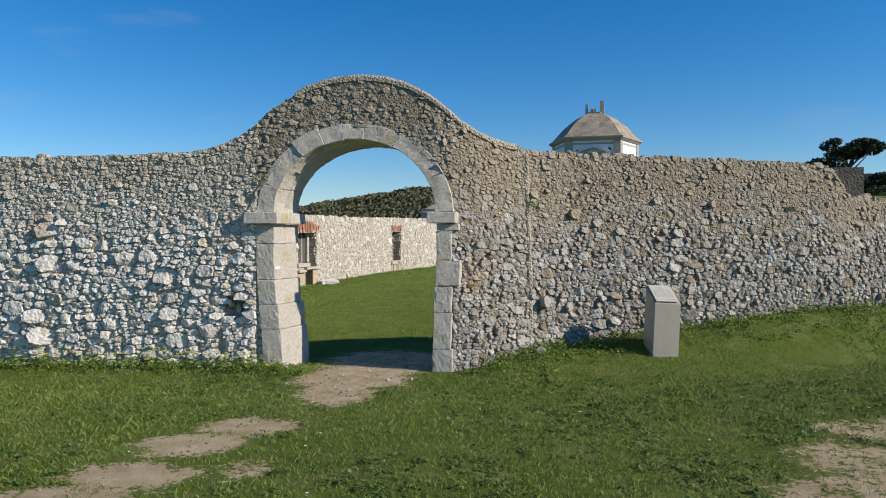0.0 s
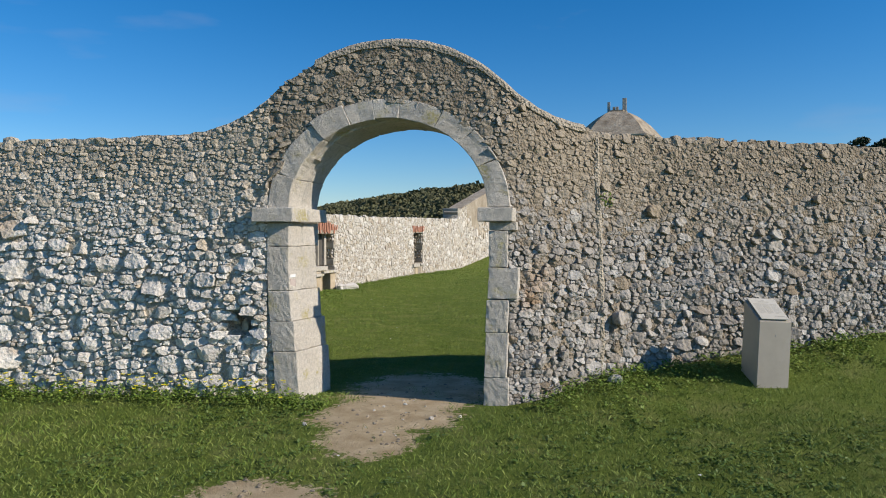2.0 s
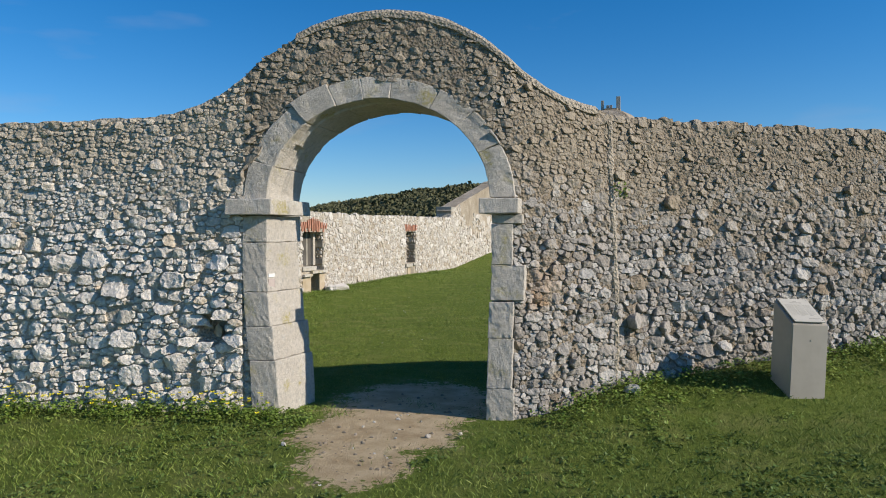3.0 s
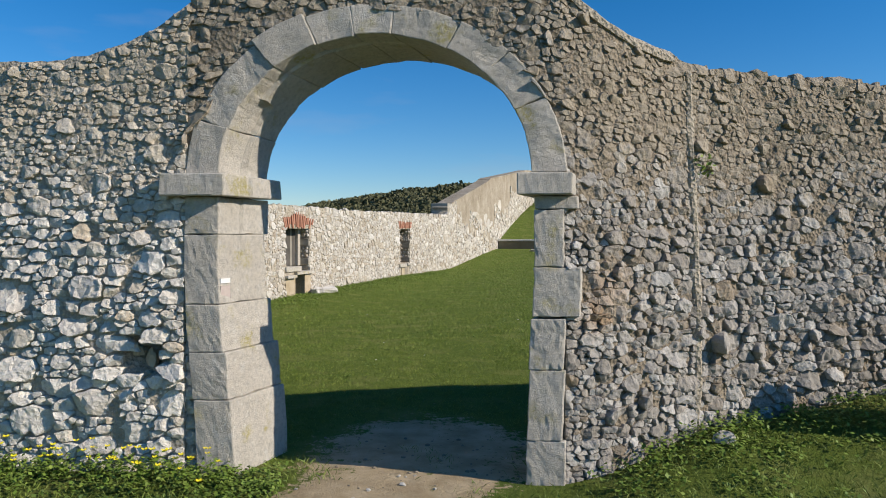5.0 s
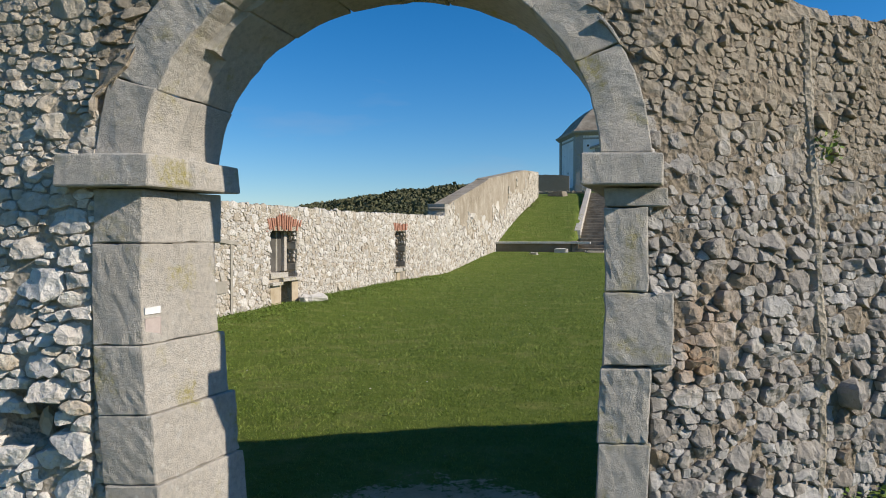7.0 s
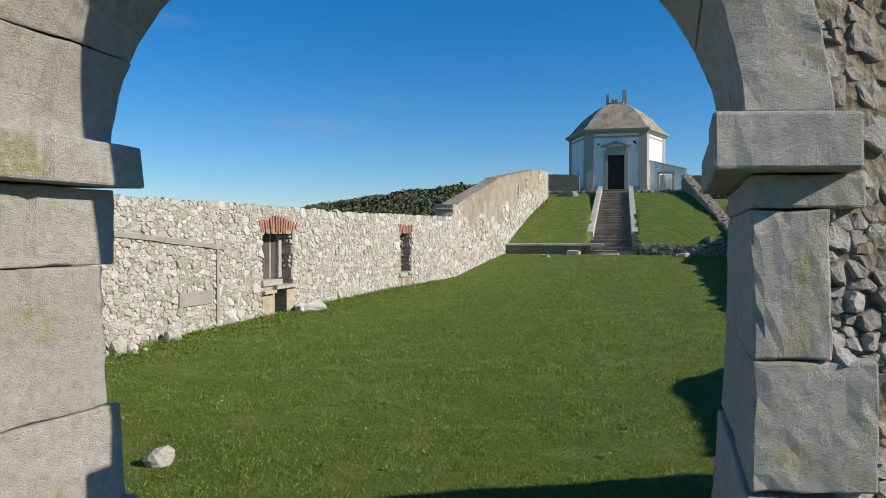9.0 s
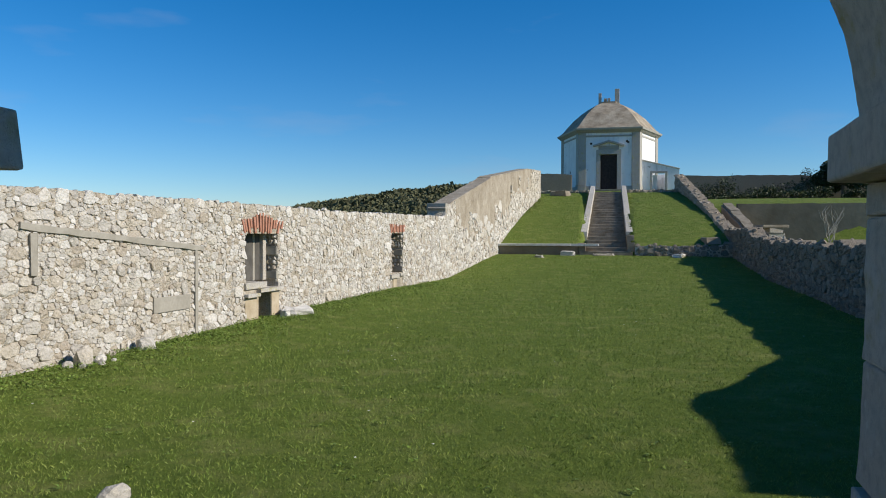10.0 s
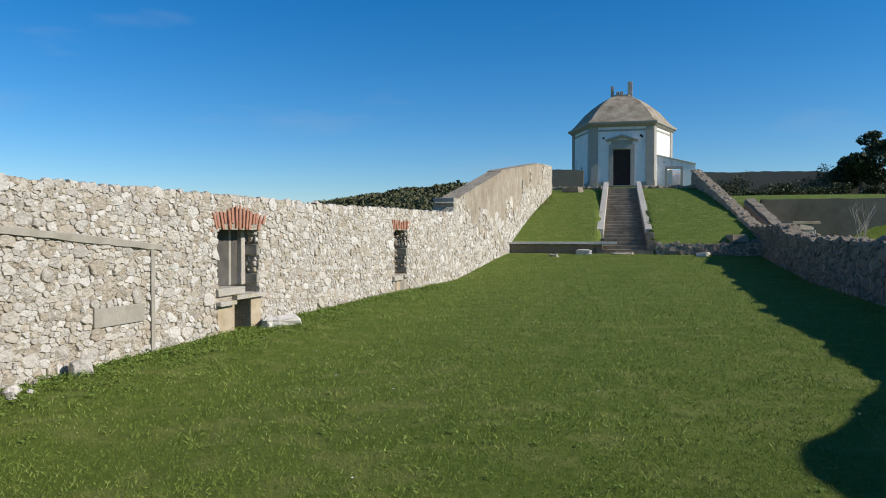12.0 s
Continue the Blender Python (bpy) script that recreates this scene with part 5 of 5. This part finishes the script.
        add("pediment", on_axis(bm), M_GREYSTONE, "grey stone pediment")
    add("door_step", on_axis(box_bm((2.4, 0.9, 0.25), (0, CH_V - 0.4, CH_Z - 0.10), 0.02)), M_STEP, "worn stone door step")
    # dark boxes on the face: the holes' shade is put into their colour
    for off, z in ((-1.30, 3.45), (1.33, 3.58), (1.42, 3.50)):
        add("wall_hole", face_box(0, 0.16, 0.06, CH_Z + z, CH_Z + z + 0.16, off, 0.012, 0.02), M_DOOR, "dark patch for a hole's shade in the plaster")
    add("wall_hole", face_box(5, 0.20, 0.06, CH_Z + 1.45, CH_Z + 1.62, 0.1, 0.012, 0.02), M_DOOR, "dark patch for a hole's shade in the plaster")


chapel()


def annex():
    u0, u1, v0, v1 = 2.35, 5.15, CH_V + 0.7, CH_V + 4.0
    z = CH_Z - 0.1
    t = thing("chapel_annex", axis_pose(v0, (u0 + u1) / 2, z), "low whitewashed lean-to with a stone-framed doorway", "outbuilding")

    def top(u):
        return z + 2.36 - 0.72 * (u - u0) / (u1 - u0)

    d0, d1, dz = 3.20, 4.15, 1.38
    for a, b, lo in ((u0, d0, None), (d0, d1, dz), (d1, u1, None)):
        bm = box_bm((b - a, 0.4, 1.0), ((a + b) / 2, v0 + 0.2, 0.5), 0.0)
        for v in bm.verts:
            v.co.z = top(v.co.x) if v.co.z > 0.5 else (z + lo if lo else z - 0.4)
        under(part("wall_panel", on_axis(bm), M_WHITE), t)
    for a, b in ((u1 - 0.35, u1),):
        bm = box_bm((b - a, v1 - v0 - 0.42, 1.0), ((a + b) / 2, (v0 + v1) / 2 + 0.21, 0.5), 0.0)
        for v in bm.verts:
            v.co.z = top(u1) - 0.01 if v.co.z > 0.5 else z - 0.4
        under(part("wall_panel", on_axis(bm), M_WHITE), t)
    bm = box_bm((u1 - u0 + 0.06, 0.5, 0.10), ((u0 + u1) / 2, v0 + 0.2, 0), 0.02)
    for v in bm.verts:
        v.co.z += top(v.co.x) + 0.055
    under(part("coping", on_axis(bm), M_COPING, None, "grey plastered coping"), t)
    for u in (d0 - 0.07, d1 + 0.07):
        under(part("door_jamb", on_axis(box_bm((0.16, 0.2, dz + 0.1), (u, v0 + 0.05, z + dz / 2 - 0.05), 0.01)), M_GREYSTONE, None, "grey stone jamb"), t)
    under(part("door_lintel", on_axis(box_bm((d1 - d0 + 0.3, 0.22, 0.16), ((d0 + d1) / 2, v0 + 0.05, z + dz + 0.085), 0.01)), M_GREYSTONE, None, "grey stone lintel"), t)
    under(part("back_wall", on_axis(box_bm((u1 - u0, 0.3, 1.9), ((u0 + u1) / 2, v1, z + 0.6), 0.0)), M_WHITE), t)
    under(part("door_leaf", on_axis(box_bm((0.35, 0.05, dz - 0.1), (d0 + 0.22, v0 + 0.5, z + dz / 2), 0.01)), M_WHITE, None, "pale half-open door leaf"), t)


annex()


def plain_wall(name, a, b, z0, z1, thick, mat, label, steps=24, ragged=0.05, far=False):
    """A rendered wall between two plan points; z0, z1 are heights at both ends."""
    ln = Line([a, b], 1)
    t = thing(name, (0, 0, 0), label, "wall", kind="structure")
    lo = lambda s: z0[0] + (z0[1] - z0[0]) * s / ln.total
    hi = lambda s: z1[0] + (z1[1] - z1[0]) * s / ln.total + ragged * noise.noise(Vector((s * 0.9, a[0], 0)))
    part_mesh("wall_core", core_mesh("wall_core", ln, 0, ln.total, lo, hi, thick, mat, ln.total / steps / 4, 0.0, 6, 0.004), t)
    return t, ln, hi


def axis_xy(v, u):
    p = STAIR + AX * v + AU * u
    return (p.x, p.y)


# wall between climbing wall and chapel, chapel shade in its colour; far enclosure
plain_wall("wall_beside_chapel", axis_xy(22.6, -7.2), axis_xy(22.6, -2.6), (4.0, 4.4), (6.35, 6.10), 0.4, M_STONE_D, "old wall beside the chapel darkened for chapel shade")
plain_wall("wall_garden_retaining", axis_xy(9.2, 6.6), axis_xy(9.2, 44), (0.8, 0.8), (3.30, 3.15), 0.5, M_CEMENT, "stained grey cement retaining wall of the garden terrace")
plain_wall("wall_far_enclosure", axis_xy(66, 3.0), axis_xy(66, 110), (4.8, 5.2), (9.5, 8.6), 0.6, M_STONE_D, "long dark enclosure wall on the skyline", 40, 0.12)
t, ln, hi = plain_wall("wall_garden_ramp", axis_xy(10.0, 5.9), axis_xy(3.6, 6.2), (0.6, 0.6), (3.25, 1.60), 0.6, M_STONE_R, "sloping grey stone ramp wall with broad coping")
for i in range(10):
    s = (i + 0.5) * ln.total / 10
    k = (hi(s + 0.1) - hi(s - 0.1)) / 0.2
    bm = box_bm((ln.total / 10 - 0.02, 0.46, 0.12), (0, 0, 0), 0.02, 0, 0.01, random.Random(i))
    for v in bm.verts:
        v.co = Vector(ln.world(s + v.co.x, hi(s) + k * v.co.x + v.co.z + 0.08, v.co.y - 0.3))
    part("coping_stone", bm, M_STEP, t, "worn stone coping")
pier = thing("ruined_pier", axis_pose(3.0, 6.95, 0.95), "ruined grey rubble pier with a flat cap", "stone pier")
for i in range(5):
    part("course", box_bm((0.9 - 0.06 * i, 0.8, 0.24), (0.05 * (i % 2), 0, -0.1 + 0.25 * i), 0.05, 0.05 * i, 0.04, random.Random(i + 4)), M_STONE_R, pier)
part("cap", box_bm((1.15, 0.9, 0.12), (0, 0, 1.08), 0.03, 0.1, 0.02, random.Random(3)), M_STEP, pier, "flat stone cap")
for u, v, w, h in ((13.2, -7.5, 0.38, 0.62), (14.6, -8.3, 0.8, 0.4)):
    x, y = axis_xy(v, u)
    ob = tagged(part("standing_stone", rock_bm((w, 0.35, h * 1.3), (0, 0, h / 2), 4), M_COPING), "pale upright stone by the ruined wall", "stone")
    ob.location = (x, y, ground_z(x, y))


# ---- trees and shrubs ----
def leaf_cloud(blobs, per, size, seed, flat=1.0):
    """Many small leaf tufts spread through the blobs (centre, radii)."""
    r = np.random.RandomState(seed)
    V, F = [], []
    for c, rad in blobs:
        for _ in range(per):
            d = r.normal(size=3)
            d /= np.linalg.norm(d)
            p = np.array(c) + d * np.array(rad) * (r.uniform(0.45, 1.05) ** 0.5)
            a = r.normal(size=3)
            a /= np.linalg.norm(a)
            b = np.cross(a, r.normal(size=3))
            b /= np.linalg.norm(b)
            k = size * r.uniform(0.5, 1.3)
            b0 = len(V)
            V.extend((p - a * k, p + b * k * 0.55, p + a * k, p - b * k * 0.55))
            F.append((b0, b0 + 1, b0 + 2, b0 + 3))
    return V, F


def limb_bm(bm, a, b, ra, rb, n=7):
    a, b = Vector(a), Vector(b)
    q = (b - a).to_track_quat("Z", "Y")
    rings = []
    for p, r in ((a, ra), ((a + b) / 2 + Vector((0.03, 0.02, 0)), (ra + rb) / 2), (b, rb)):
        rings.append([bm.verts.new(p + q @ Vector((math.cos(6.283 * i / n) * r, math.sin(6.283 * i / n) * r, 0))) for i in range(n)])
    for p, o in zip(rings[:-1], rings[1:]):
        for i in range(n):
            bm.faces.new((p[i], p[(i + 1) % n], o[(i + 1) % n], o[i]))


def tree(name, at, label, limbs, blobs, per, size, seed, mat):
    t = thing(name, at, label, "tree")
    bm = bmesh.new()
    for a, b, ra, rb in limbs:
        limb_bm(bm, a, b, ra, rb)
    part("trunk", bm, M_BARK, t)
    V, F = leaf_cloud(blobs, per, size, seed)
    part_mesh("crown", mesh_from("crown", V, F, mat), t)
    return t


def pine():
    x, y = axis_xy(62.7, 29.7)
    z = ground_z(x, y)
    r = random.Random(8)
    limbs = [((0, 0, -0.3), (-0.3, 0, 2.6), 0.32, 0.24), ((-0.3, 0, 2.6), (0.4, 0.2, 4.6), 0.24, 0.16)]
    blobs = []
    for k in range(13):
        a = k * 2.4
        rad = 0.6 + 2.9 * (k / 13) ** 0.7
        tip = (0.6 + rad * math.cos(a), rad * math.sin(a) * 0.8, 6.1 + r.uniform(-0.6, 0.9) - 0.10 * rad)
        limbs.append(((0.2, 0.1, 3.6 + r.uniform(-0.6, 0.8)), tip, 0.11, 0.03))
        blobs.append((tip, (1.35 * r.uniform(0.7, 1.15), 1.25, 0.62)))
        blobs.append(((tip[0] + r.uniform(-0.8, 0.8), tip[1], tip[2] + 0.5), (0.9, 0.9, 0.5)))
    tree("umbrella_pine", (x, y, z), "dark umbrella pine with spreading flat crown", limbs, blobs, 300, 0.20, 5, M_PINE)


pine()


def broad_tree(v, u, h, w, seed, label, name="evergreen_tree", lean=0.0):
    x, y = axis_xy(v, u)
    z = ground_z(x, y)
    r = random.Random(seed)
    limbs = [((0, 0, -0.3), (0.1, 0, h * 0.4), 0.2, 0.14)]
    blobs = []
    for k in range(12):
        a, q = k * 2.39, math.sqrt((k + 0.5) / 12)
        tip = (w * 0.42 * q * math.cos(a) + lean, w * 0.42 * q * math.sin(a), h * (0.34 + 0.55 * r.random() * (1.15 - q * 0.6)))
        limbs.append(((0.1, 0, h * 0.3), tip, 0.08, 0.02))
        blobs.append((tip, (w * 0.24, w * 0.24, h * 0.17)))
    tree(name, (x, y, z), label, limbs, blobs, 760, 0.19, seed, M_PINE)


broad_tree(61.6, 26.4, 6.0, 5.2, 3, "dense dark evergreen tree by the enclosure wall")
broad_tree(63, 35.0, 3.8, 6.5, 4, "dense dark evergreen tree by the enclosure wall")
broad_tree(63, 42.0, 4.6, 7.0, 6, "dense dark evergreen tree by the enclosure wall")


def bush(v, u, h, w, seed, mat=None, label="rounded dark green shrub on the upper terrace"):
    x, y = axis_xy(v, u)
    t = thing("shrub", (x, y, ground_z(x, y)), label, "shrub", "terrace shrubs")
    r = random.Random(seed)
    bm = bmesh.new()
    blobs = []
    for k in range(7):
        tip = (r.uniform(-0.4, 0.4) * w, r.uniform(-0.3, 0.3) * w, h * r.uniform(0.35, 0.75))
        limb_bm(bm, (0, 0, -0.1), tip, 0.05, 0.015, 5)
        blobs.append((tip, (w * 0.24, w * 0.22, h * 0.28)))
    part("trunk", bm, M_BARK, t)
    V, F = leaf_cloud(blobs, 90, 0.11, seed)
    part_mesh("foliage", mesh_from("foliage", V, F, mat or M_SCRUB), t)


rb = random.Random(77)
for k in range(34):
    u = 9.0 + k * 0.62 + rb.uniform(-0.8, 0.8)
    bush(55 + rb.uniform(-6, 8), u, rb.uniform(0.5, 1.4), rb.uniform(1.8, 3.4), 100 + k)
for v, u, h, w in ((63, 9.0, 2.6, 4.2), (63.5, 13.5, 3.6, 3.0), (63, 12.5, 2.4, 4.0), (62, 20.0, 2.4, 4.5), (62.5, 23.5, 3.9, 3.0), (62, 17.0, 2.0, 4.5)):
    bush(v, u, h, w, int(u * 7))

# bare little tree against the cement wall
def bare_tree():
    x, y = axis_xy(7.8, 10.6)
    t = thing("bare_sapling", (x, y, ground_z(x, y)), "leafless pale sapling in front of the cement wall", "tree")
    r = random.Random(2)
    bm = bmesh.new()
    for k in range(4):
        b = (r.uniform(-0.25, 0.25), r.uniform(-0.1, 0.1), 0.9)
        limb_bm(bm, (r.uniform(-0.5, 0.5), 0, -0.1), b, 0.035, 0.025, 5)
        for _ in range(4):
            c = (b[0] + r.uniform(-0.7, 0.7), b[1], 1.5 + r.uniform(0, 0.6))
            limb_bm(bm, b, c, 0.02, 0.010, 5)
            limb_bm(bm, c, (c[0] + r.uniform(-0.3, 0.3), c[1], c[2] + 0.35), 0.010, 0.004, 4)
    part("trunk", bm, M_PLASTER, t)


bare_tree()


# ---- far hill under scrub ----
def hill_z(x, y):
    z = 24.5 * math.exp(-((x - 10) / 85.0) ** 2 / 2) * smooth01(y, 215, 325) * smooth01(y, 470, 340)
    return z * (1 + 0.05 * noise.noise(Vector((x * 0.03, y * 0.03, 0)))) + 0.7 * noise.noise(Vector((x * 0.11, 3, 0)))


def build_hill():
    xs, ys = np.arange(-260, 260, 3.0), np.arange(212, 400, 3.0)
    w = len(xs)
    V = [(x, y, hill_z(x, y) - 0.3 + 0.8 * noise.noise(Vector((x * 0.13, y * 0.13, 1)))) for y in ys for x in xs]
    F = [(j * w + i, j * w + i + 1, (j + 1) * w + i + 1, (j + 1) * w + i) for j in range(len(ys) - 1) for i in range(w - 1)]
    tagged(new("hill", mesh_from("hill", V, F, M_HILL, True)), "distant rounded hill under dark scrub", "hill", kind="structure")
    r = np.random.RandomState(12)
    V, F = [], []
    ax, ay = r.uniform(-150, 150, 26000), r.uniform(235, 340, 26000)
    for x, y in zip(ax, ay):
        z = hill_z(x, y)
        if z < 5.0:
            continue
        k = r.uniform(0.5, 1.1) * (1.5 if noise.noise(Vector((x * 0.06, y * 0.06, 5))) > 0.25 else 1.0)
        for _ in range(3):
            p = np.array((x, y, z)) + r.normal(size=3) * (k * 0.6, k * 0.6, k * 0.35) + (0, 0, k * 0.4)
            a = r.normal(size=3)
            a *= k * 0.7 / np.linalg.norm(a)
            b = np.cross(a, r.normal(size=3))
            b *= k * 0.6 / (np.linalg.norm(b) + 1e-6)
            n = len(V)
            V.extend((p - a, p + b, p + a, p - b))
            F.append((n, n + 1, n + 2, n + 3))
    tagged(new("hill_scrub", mesh_from("hill_scrub", V, F, M_HILL)), "dark green scrub covering the distant hill", "scrub", kind="stuff")


build_hill()


# ---- small things on the grass ----
def rock(x, y, size, seed, label, name="rock"):
    ob = tagged(part(name, rock_bm(size, (0, 0, size[2] * 0.22), seed), M_STONE_C), label, "rock")
    ob.location = (x, y, ground_z(x, y))


RX = wall_x
rock(RX(L_COURT, 7.66) + 0.18, 7.66, (0.24, 0.18, 0.26), 3, "pale pointed rock at the foot of the wall")
rock(RX(L_COURT, 6.62) + 0.24, 6.62, (0.25, 0.22, 0.29), 6, "grey rounded rock at the foot of the wall")
for i, (dy, out, size) in enumerate(((0.16, 0.30, (0.13, 0.11, 0.12)), (0.02, 0.44, (0.12, 0.09, 0.07)), (0.30, 0.22, (0.10, 0.08, 0.07)), (-0.17, 0.22, (0.15, 0.12, 0.11)),
                                     (-0.20, 0.40, (0.10, 0.08, 0.06)), (0.24, 0.40, (0.07, 0.06, 0.05)), (0.55, 0.14, (0.10, 0.09, 0.09)))):
    rock(RX(L_COURT, 6.62 + dy) + out, 6.62 + dy, size, 8 + i, "small pale broken stone by the wall")
rock(-0.925, 3.03, (0.19, 0.17, 0.175), 8, "white rock lying in the grass")
rock(1.32, -0.55, (0.05, 0.045, 0.04), 7, "small white stone on the path")
rock(0.35, -0.75, (0.05, 0.04, 0.03), 9, "small white stone on the path")
rock(2.9, 0.35, (0.16, 0.10, 0.09), 12, "pale stone at the foot of the wall")
for i, (s, h, size, tilt) in enumerate(((cy(11.28), 0.34, (0.40, 0.20, 0.15), 0.35), (cy(11.12), 0.20, (0.30, 0.22, 0.12), 0.15), (cy(10.92), 0.24, (0.15, 0.13, 0.11), 0.1))):
    x, y, _ = L_COURT.world(s, 0, h)
    ob = tagged(part("broken_slab", box_bm(size, (0, 0, 0.05), 0.025, 0.7 - 0.5 * i, 0.022, random.Random(i), 0.8), M_PALE), "broken white stone block lying under the window", "stone")
    ob.location, ob.rotation_euler = (x, y, ground_z(x, y)), (tilt, 0.15, 0)
rp = random.Random(31)
for _ in range(26):
    x, y = 0.9 + rp.gauss(0, 0.4), -0.6 + rp.gauss(0, 0.5)
    if earth_at(x, y) > 0.4:
        s = rp.uniform(0.012, 0.035)
        rock(x, y, (s * 1.3, s, s * 0.8), rp.randint(1, 50), "small pebble on the bare earth", "pebble")


def gravel():
    """Loose chips and small stones on the bare patches."""
    r = random.Random(91)
    V, F = [], []
    while len(F) < 3500:
        x, y = r.uniform(-0.8, 5.9), r.uniform(-4.6, 0.9)
        if earth_at(x, y) < r.uniform(0.25, 0.8):
            continue
        z, size = ground_z(x, y), 0.004 + 0.013 * r.random() ** 3
        b = len(V)
        for k in range(3):
            for c in range(5):
                a = 1.2566 * c + 0.5 * k
                w = size * (1.0, 0.9, 0.35)[k] * r.uniform(0.7, 1.2)
                V.append((x + math.cos(a) * w * 1.2, y + math.sin(a) * w, z + size * (-0.3, 0.35, 0.75)[k]))
        F += [(b + 5 * k + c, b + 5 * k + (c + 1) % 5, b + 5 * k + 5 + (c + 1) % 5, b + 5 * k + 5 + c) for k in range(2) for c in range(5)]
        F.append(tuple(b + 10 + c for c in range(5)))
    tagged(new("gravel", mesh_from("gravel", V, F, M_STEP)), "loose tan chips and small stones on bare earth", "gravel", kind="stuff")


gravel()


def weeds():
    """Leafy weeds along the walls' feet, with yellow and white flowers."""
    r = np.random.RandomState(9)
    V, F, P, Q, PW, QW, VC, FC = [], [], [], [], [], [], [], []

    def plant(x, y, h, spread_, leaves, V=V, F=F):
        z = ground_z(x, y)
        for _ in range(leaves):
            a = r.uniform(0, 6.283)
            d = spread_ * r.uniform(0.1, 1.0)
            p = np.array((x + math.cos(a) * d, y + math.sin(a) * d, z + h * r.uniform(0.25, 1.0) * (1.1 - 0.5 * d / spread_)))
            u = r.normal(size=3) * (1, 1, 0.5)
            u /= np.linalg.norm(u)
            w = np.cross(u, (0, 0, 1))
            w = w / (np.linalg.norm(w) + 1e-6) + r.normal(size=3) * 0.2
            k = r.uniform(0.007, 0.017)
            b = len(V)
            V.extend((p - u * k, p + w * k * 0.7, p + u * k, p - w * k * 0.7))
            F.append((b, b + 1, b + 2, b + 3))

    def bloom(x, y, z, k, VV, FF):
        for j in range(5):
            a = j * 1.2566 + r.uniform(0, 0.3)
            u, w = np.array((math.cos(a), math.sin(a), 0.5)), np.array((-math.sin(a), math.cos(a), 0.1))
            p = np.array((x, y, z))
            b = len(VV)
            VV.extend((p, p + u * k * 0.6 + w * k * 0.35, p + u * k, p + u * k * 0.6 - w * k * 0.35))
            FF.append((b, b + 1, b + 2, b + 3))

    for _ in range(330):
        x = r.uniform(-4.2, 0.05)
        y = front_y(x) - abs(r.normal(0, 0.16)) - 0.05
        h = r.uniform(0.06, 0.17)
        plant(x, y, h, 0.10, 26)
        if r.rand() < 0.45:
            bloom(x, y - 0.06, ground_z(x, y) + h + 0.05, r.uniform(0.016, 0.026), P, Q)
    for _ in range(420):
        s = r.uniform(0.15, 7.5)
        x, y = L_FRONT.at(L_FRONT.s_of_x(1.95) + s)
        a, b = L_FRONT.out(L_FRONT.s_of_x(1.95) + s)
        d = abs(r.normal(0, 0.28)) + 0.04
        plant(x + a * d, y + b * d, r.uniform(0.05, 0.14), 0.12, 26)
    for _ in range(70):
        x = r.uniform(0.0, 0.35)
        plant(x, -0.12 + r.normal(0, 0.10), r.uniform(0.04, 0.10), 0.06, 20)
    for _ in range(1000):
        s = r.uniform(cy(5.0), cy(19))
        x, y, _z = L_COURT.world(s, 0, abs(r.normal(0, 0.42)) + 0.04)
        plant(x, y, r.uniform(0.025, 0.065), 0.13, 20)
    for _ in range(200):
        x, y = r.uniform(-2.5, 5.0), r.uniform(2.5, 10)
        plant(x, y, r.uniform(0.02, 0.05), r.uniform(0.03, 0.07), 8)
    for _ in range(2600):
        # clover and plantain among the grass before the wall
        x, y = r.uniform(-3.5, 6.5), r.uniform(-5.0, -0.3)
        if earth_at(x, y) < 0.4 and noise.noise(Vector((x * 0.9, y * 0.9, 6))) + 0.10 * (x - 1.0) > r.uniform(-0.35, 0.3):
            plant(x, y, r.uniform(0.02, 0.05), r.uniform(0.04, 0.11), 15, VC, FC)
    for _ in range(60):
        x, y = r.uniform(-3, 7.0), (r.uniform(-4.8, -0.8) if r.rand() < 0.5 else r.uniform(3, 14))
        bloom(x, y, ground_z(x, y) + 0.05, 0.012, PW, QW)
    tagged(new("weeds", mesh_from("weeds", V, F, M_WEED)), "leafy green weeds along the foot of the walls", "weeds", kind="stuff")
    tagged(new("clover", mesh_from("clover", VC, FC, M_CLOVER)), "dark green clover patches in the rough lawn", "clover", kind="stuff")
    tagged(new("yellow_flowers", mesh_from("yellow_flowers", P, Q, M_PETAL)), "small yellow flowers along the wall", "flowers", kind="stuff")
    tagged(new("white_flowers", mesh_from("white_flowers", PW, QW, M_PETAL_W)), "tiny white flowers in the lawn", "flowers", kind="stuff")


weeds()


def wall_plant(s, z, seed, n=60, w=0.07):
    r = np.random.RandomState(seed)
    x, y, _ = L_FRONT.world(s, z, 0.03)
    ob = thing("wall_plant", (x, y, z), "small green plant rooted in the wall joints", "plant")
    V, F = leaf_cloud([((0, 0, 0), (w, w * 0.7, w * 1.2))], n, 0.016, seed)
    part_mesh("leaves", mesh_from("leaves", V, F, M_WEED), ob)


wall_plant(L_FRONT.s_of_x(2.86), 1.86, 3)
wall_plant(L_FRONT.s_of_x(-3.3), 0.22, 4, 140, 0.14)
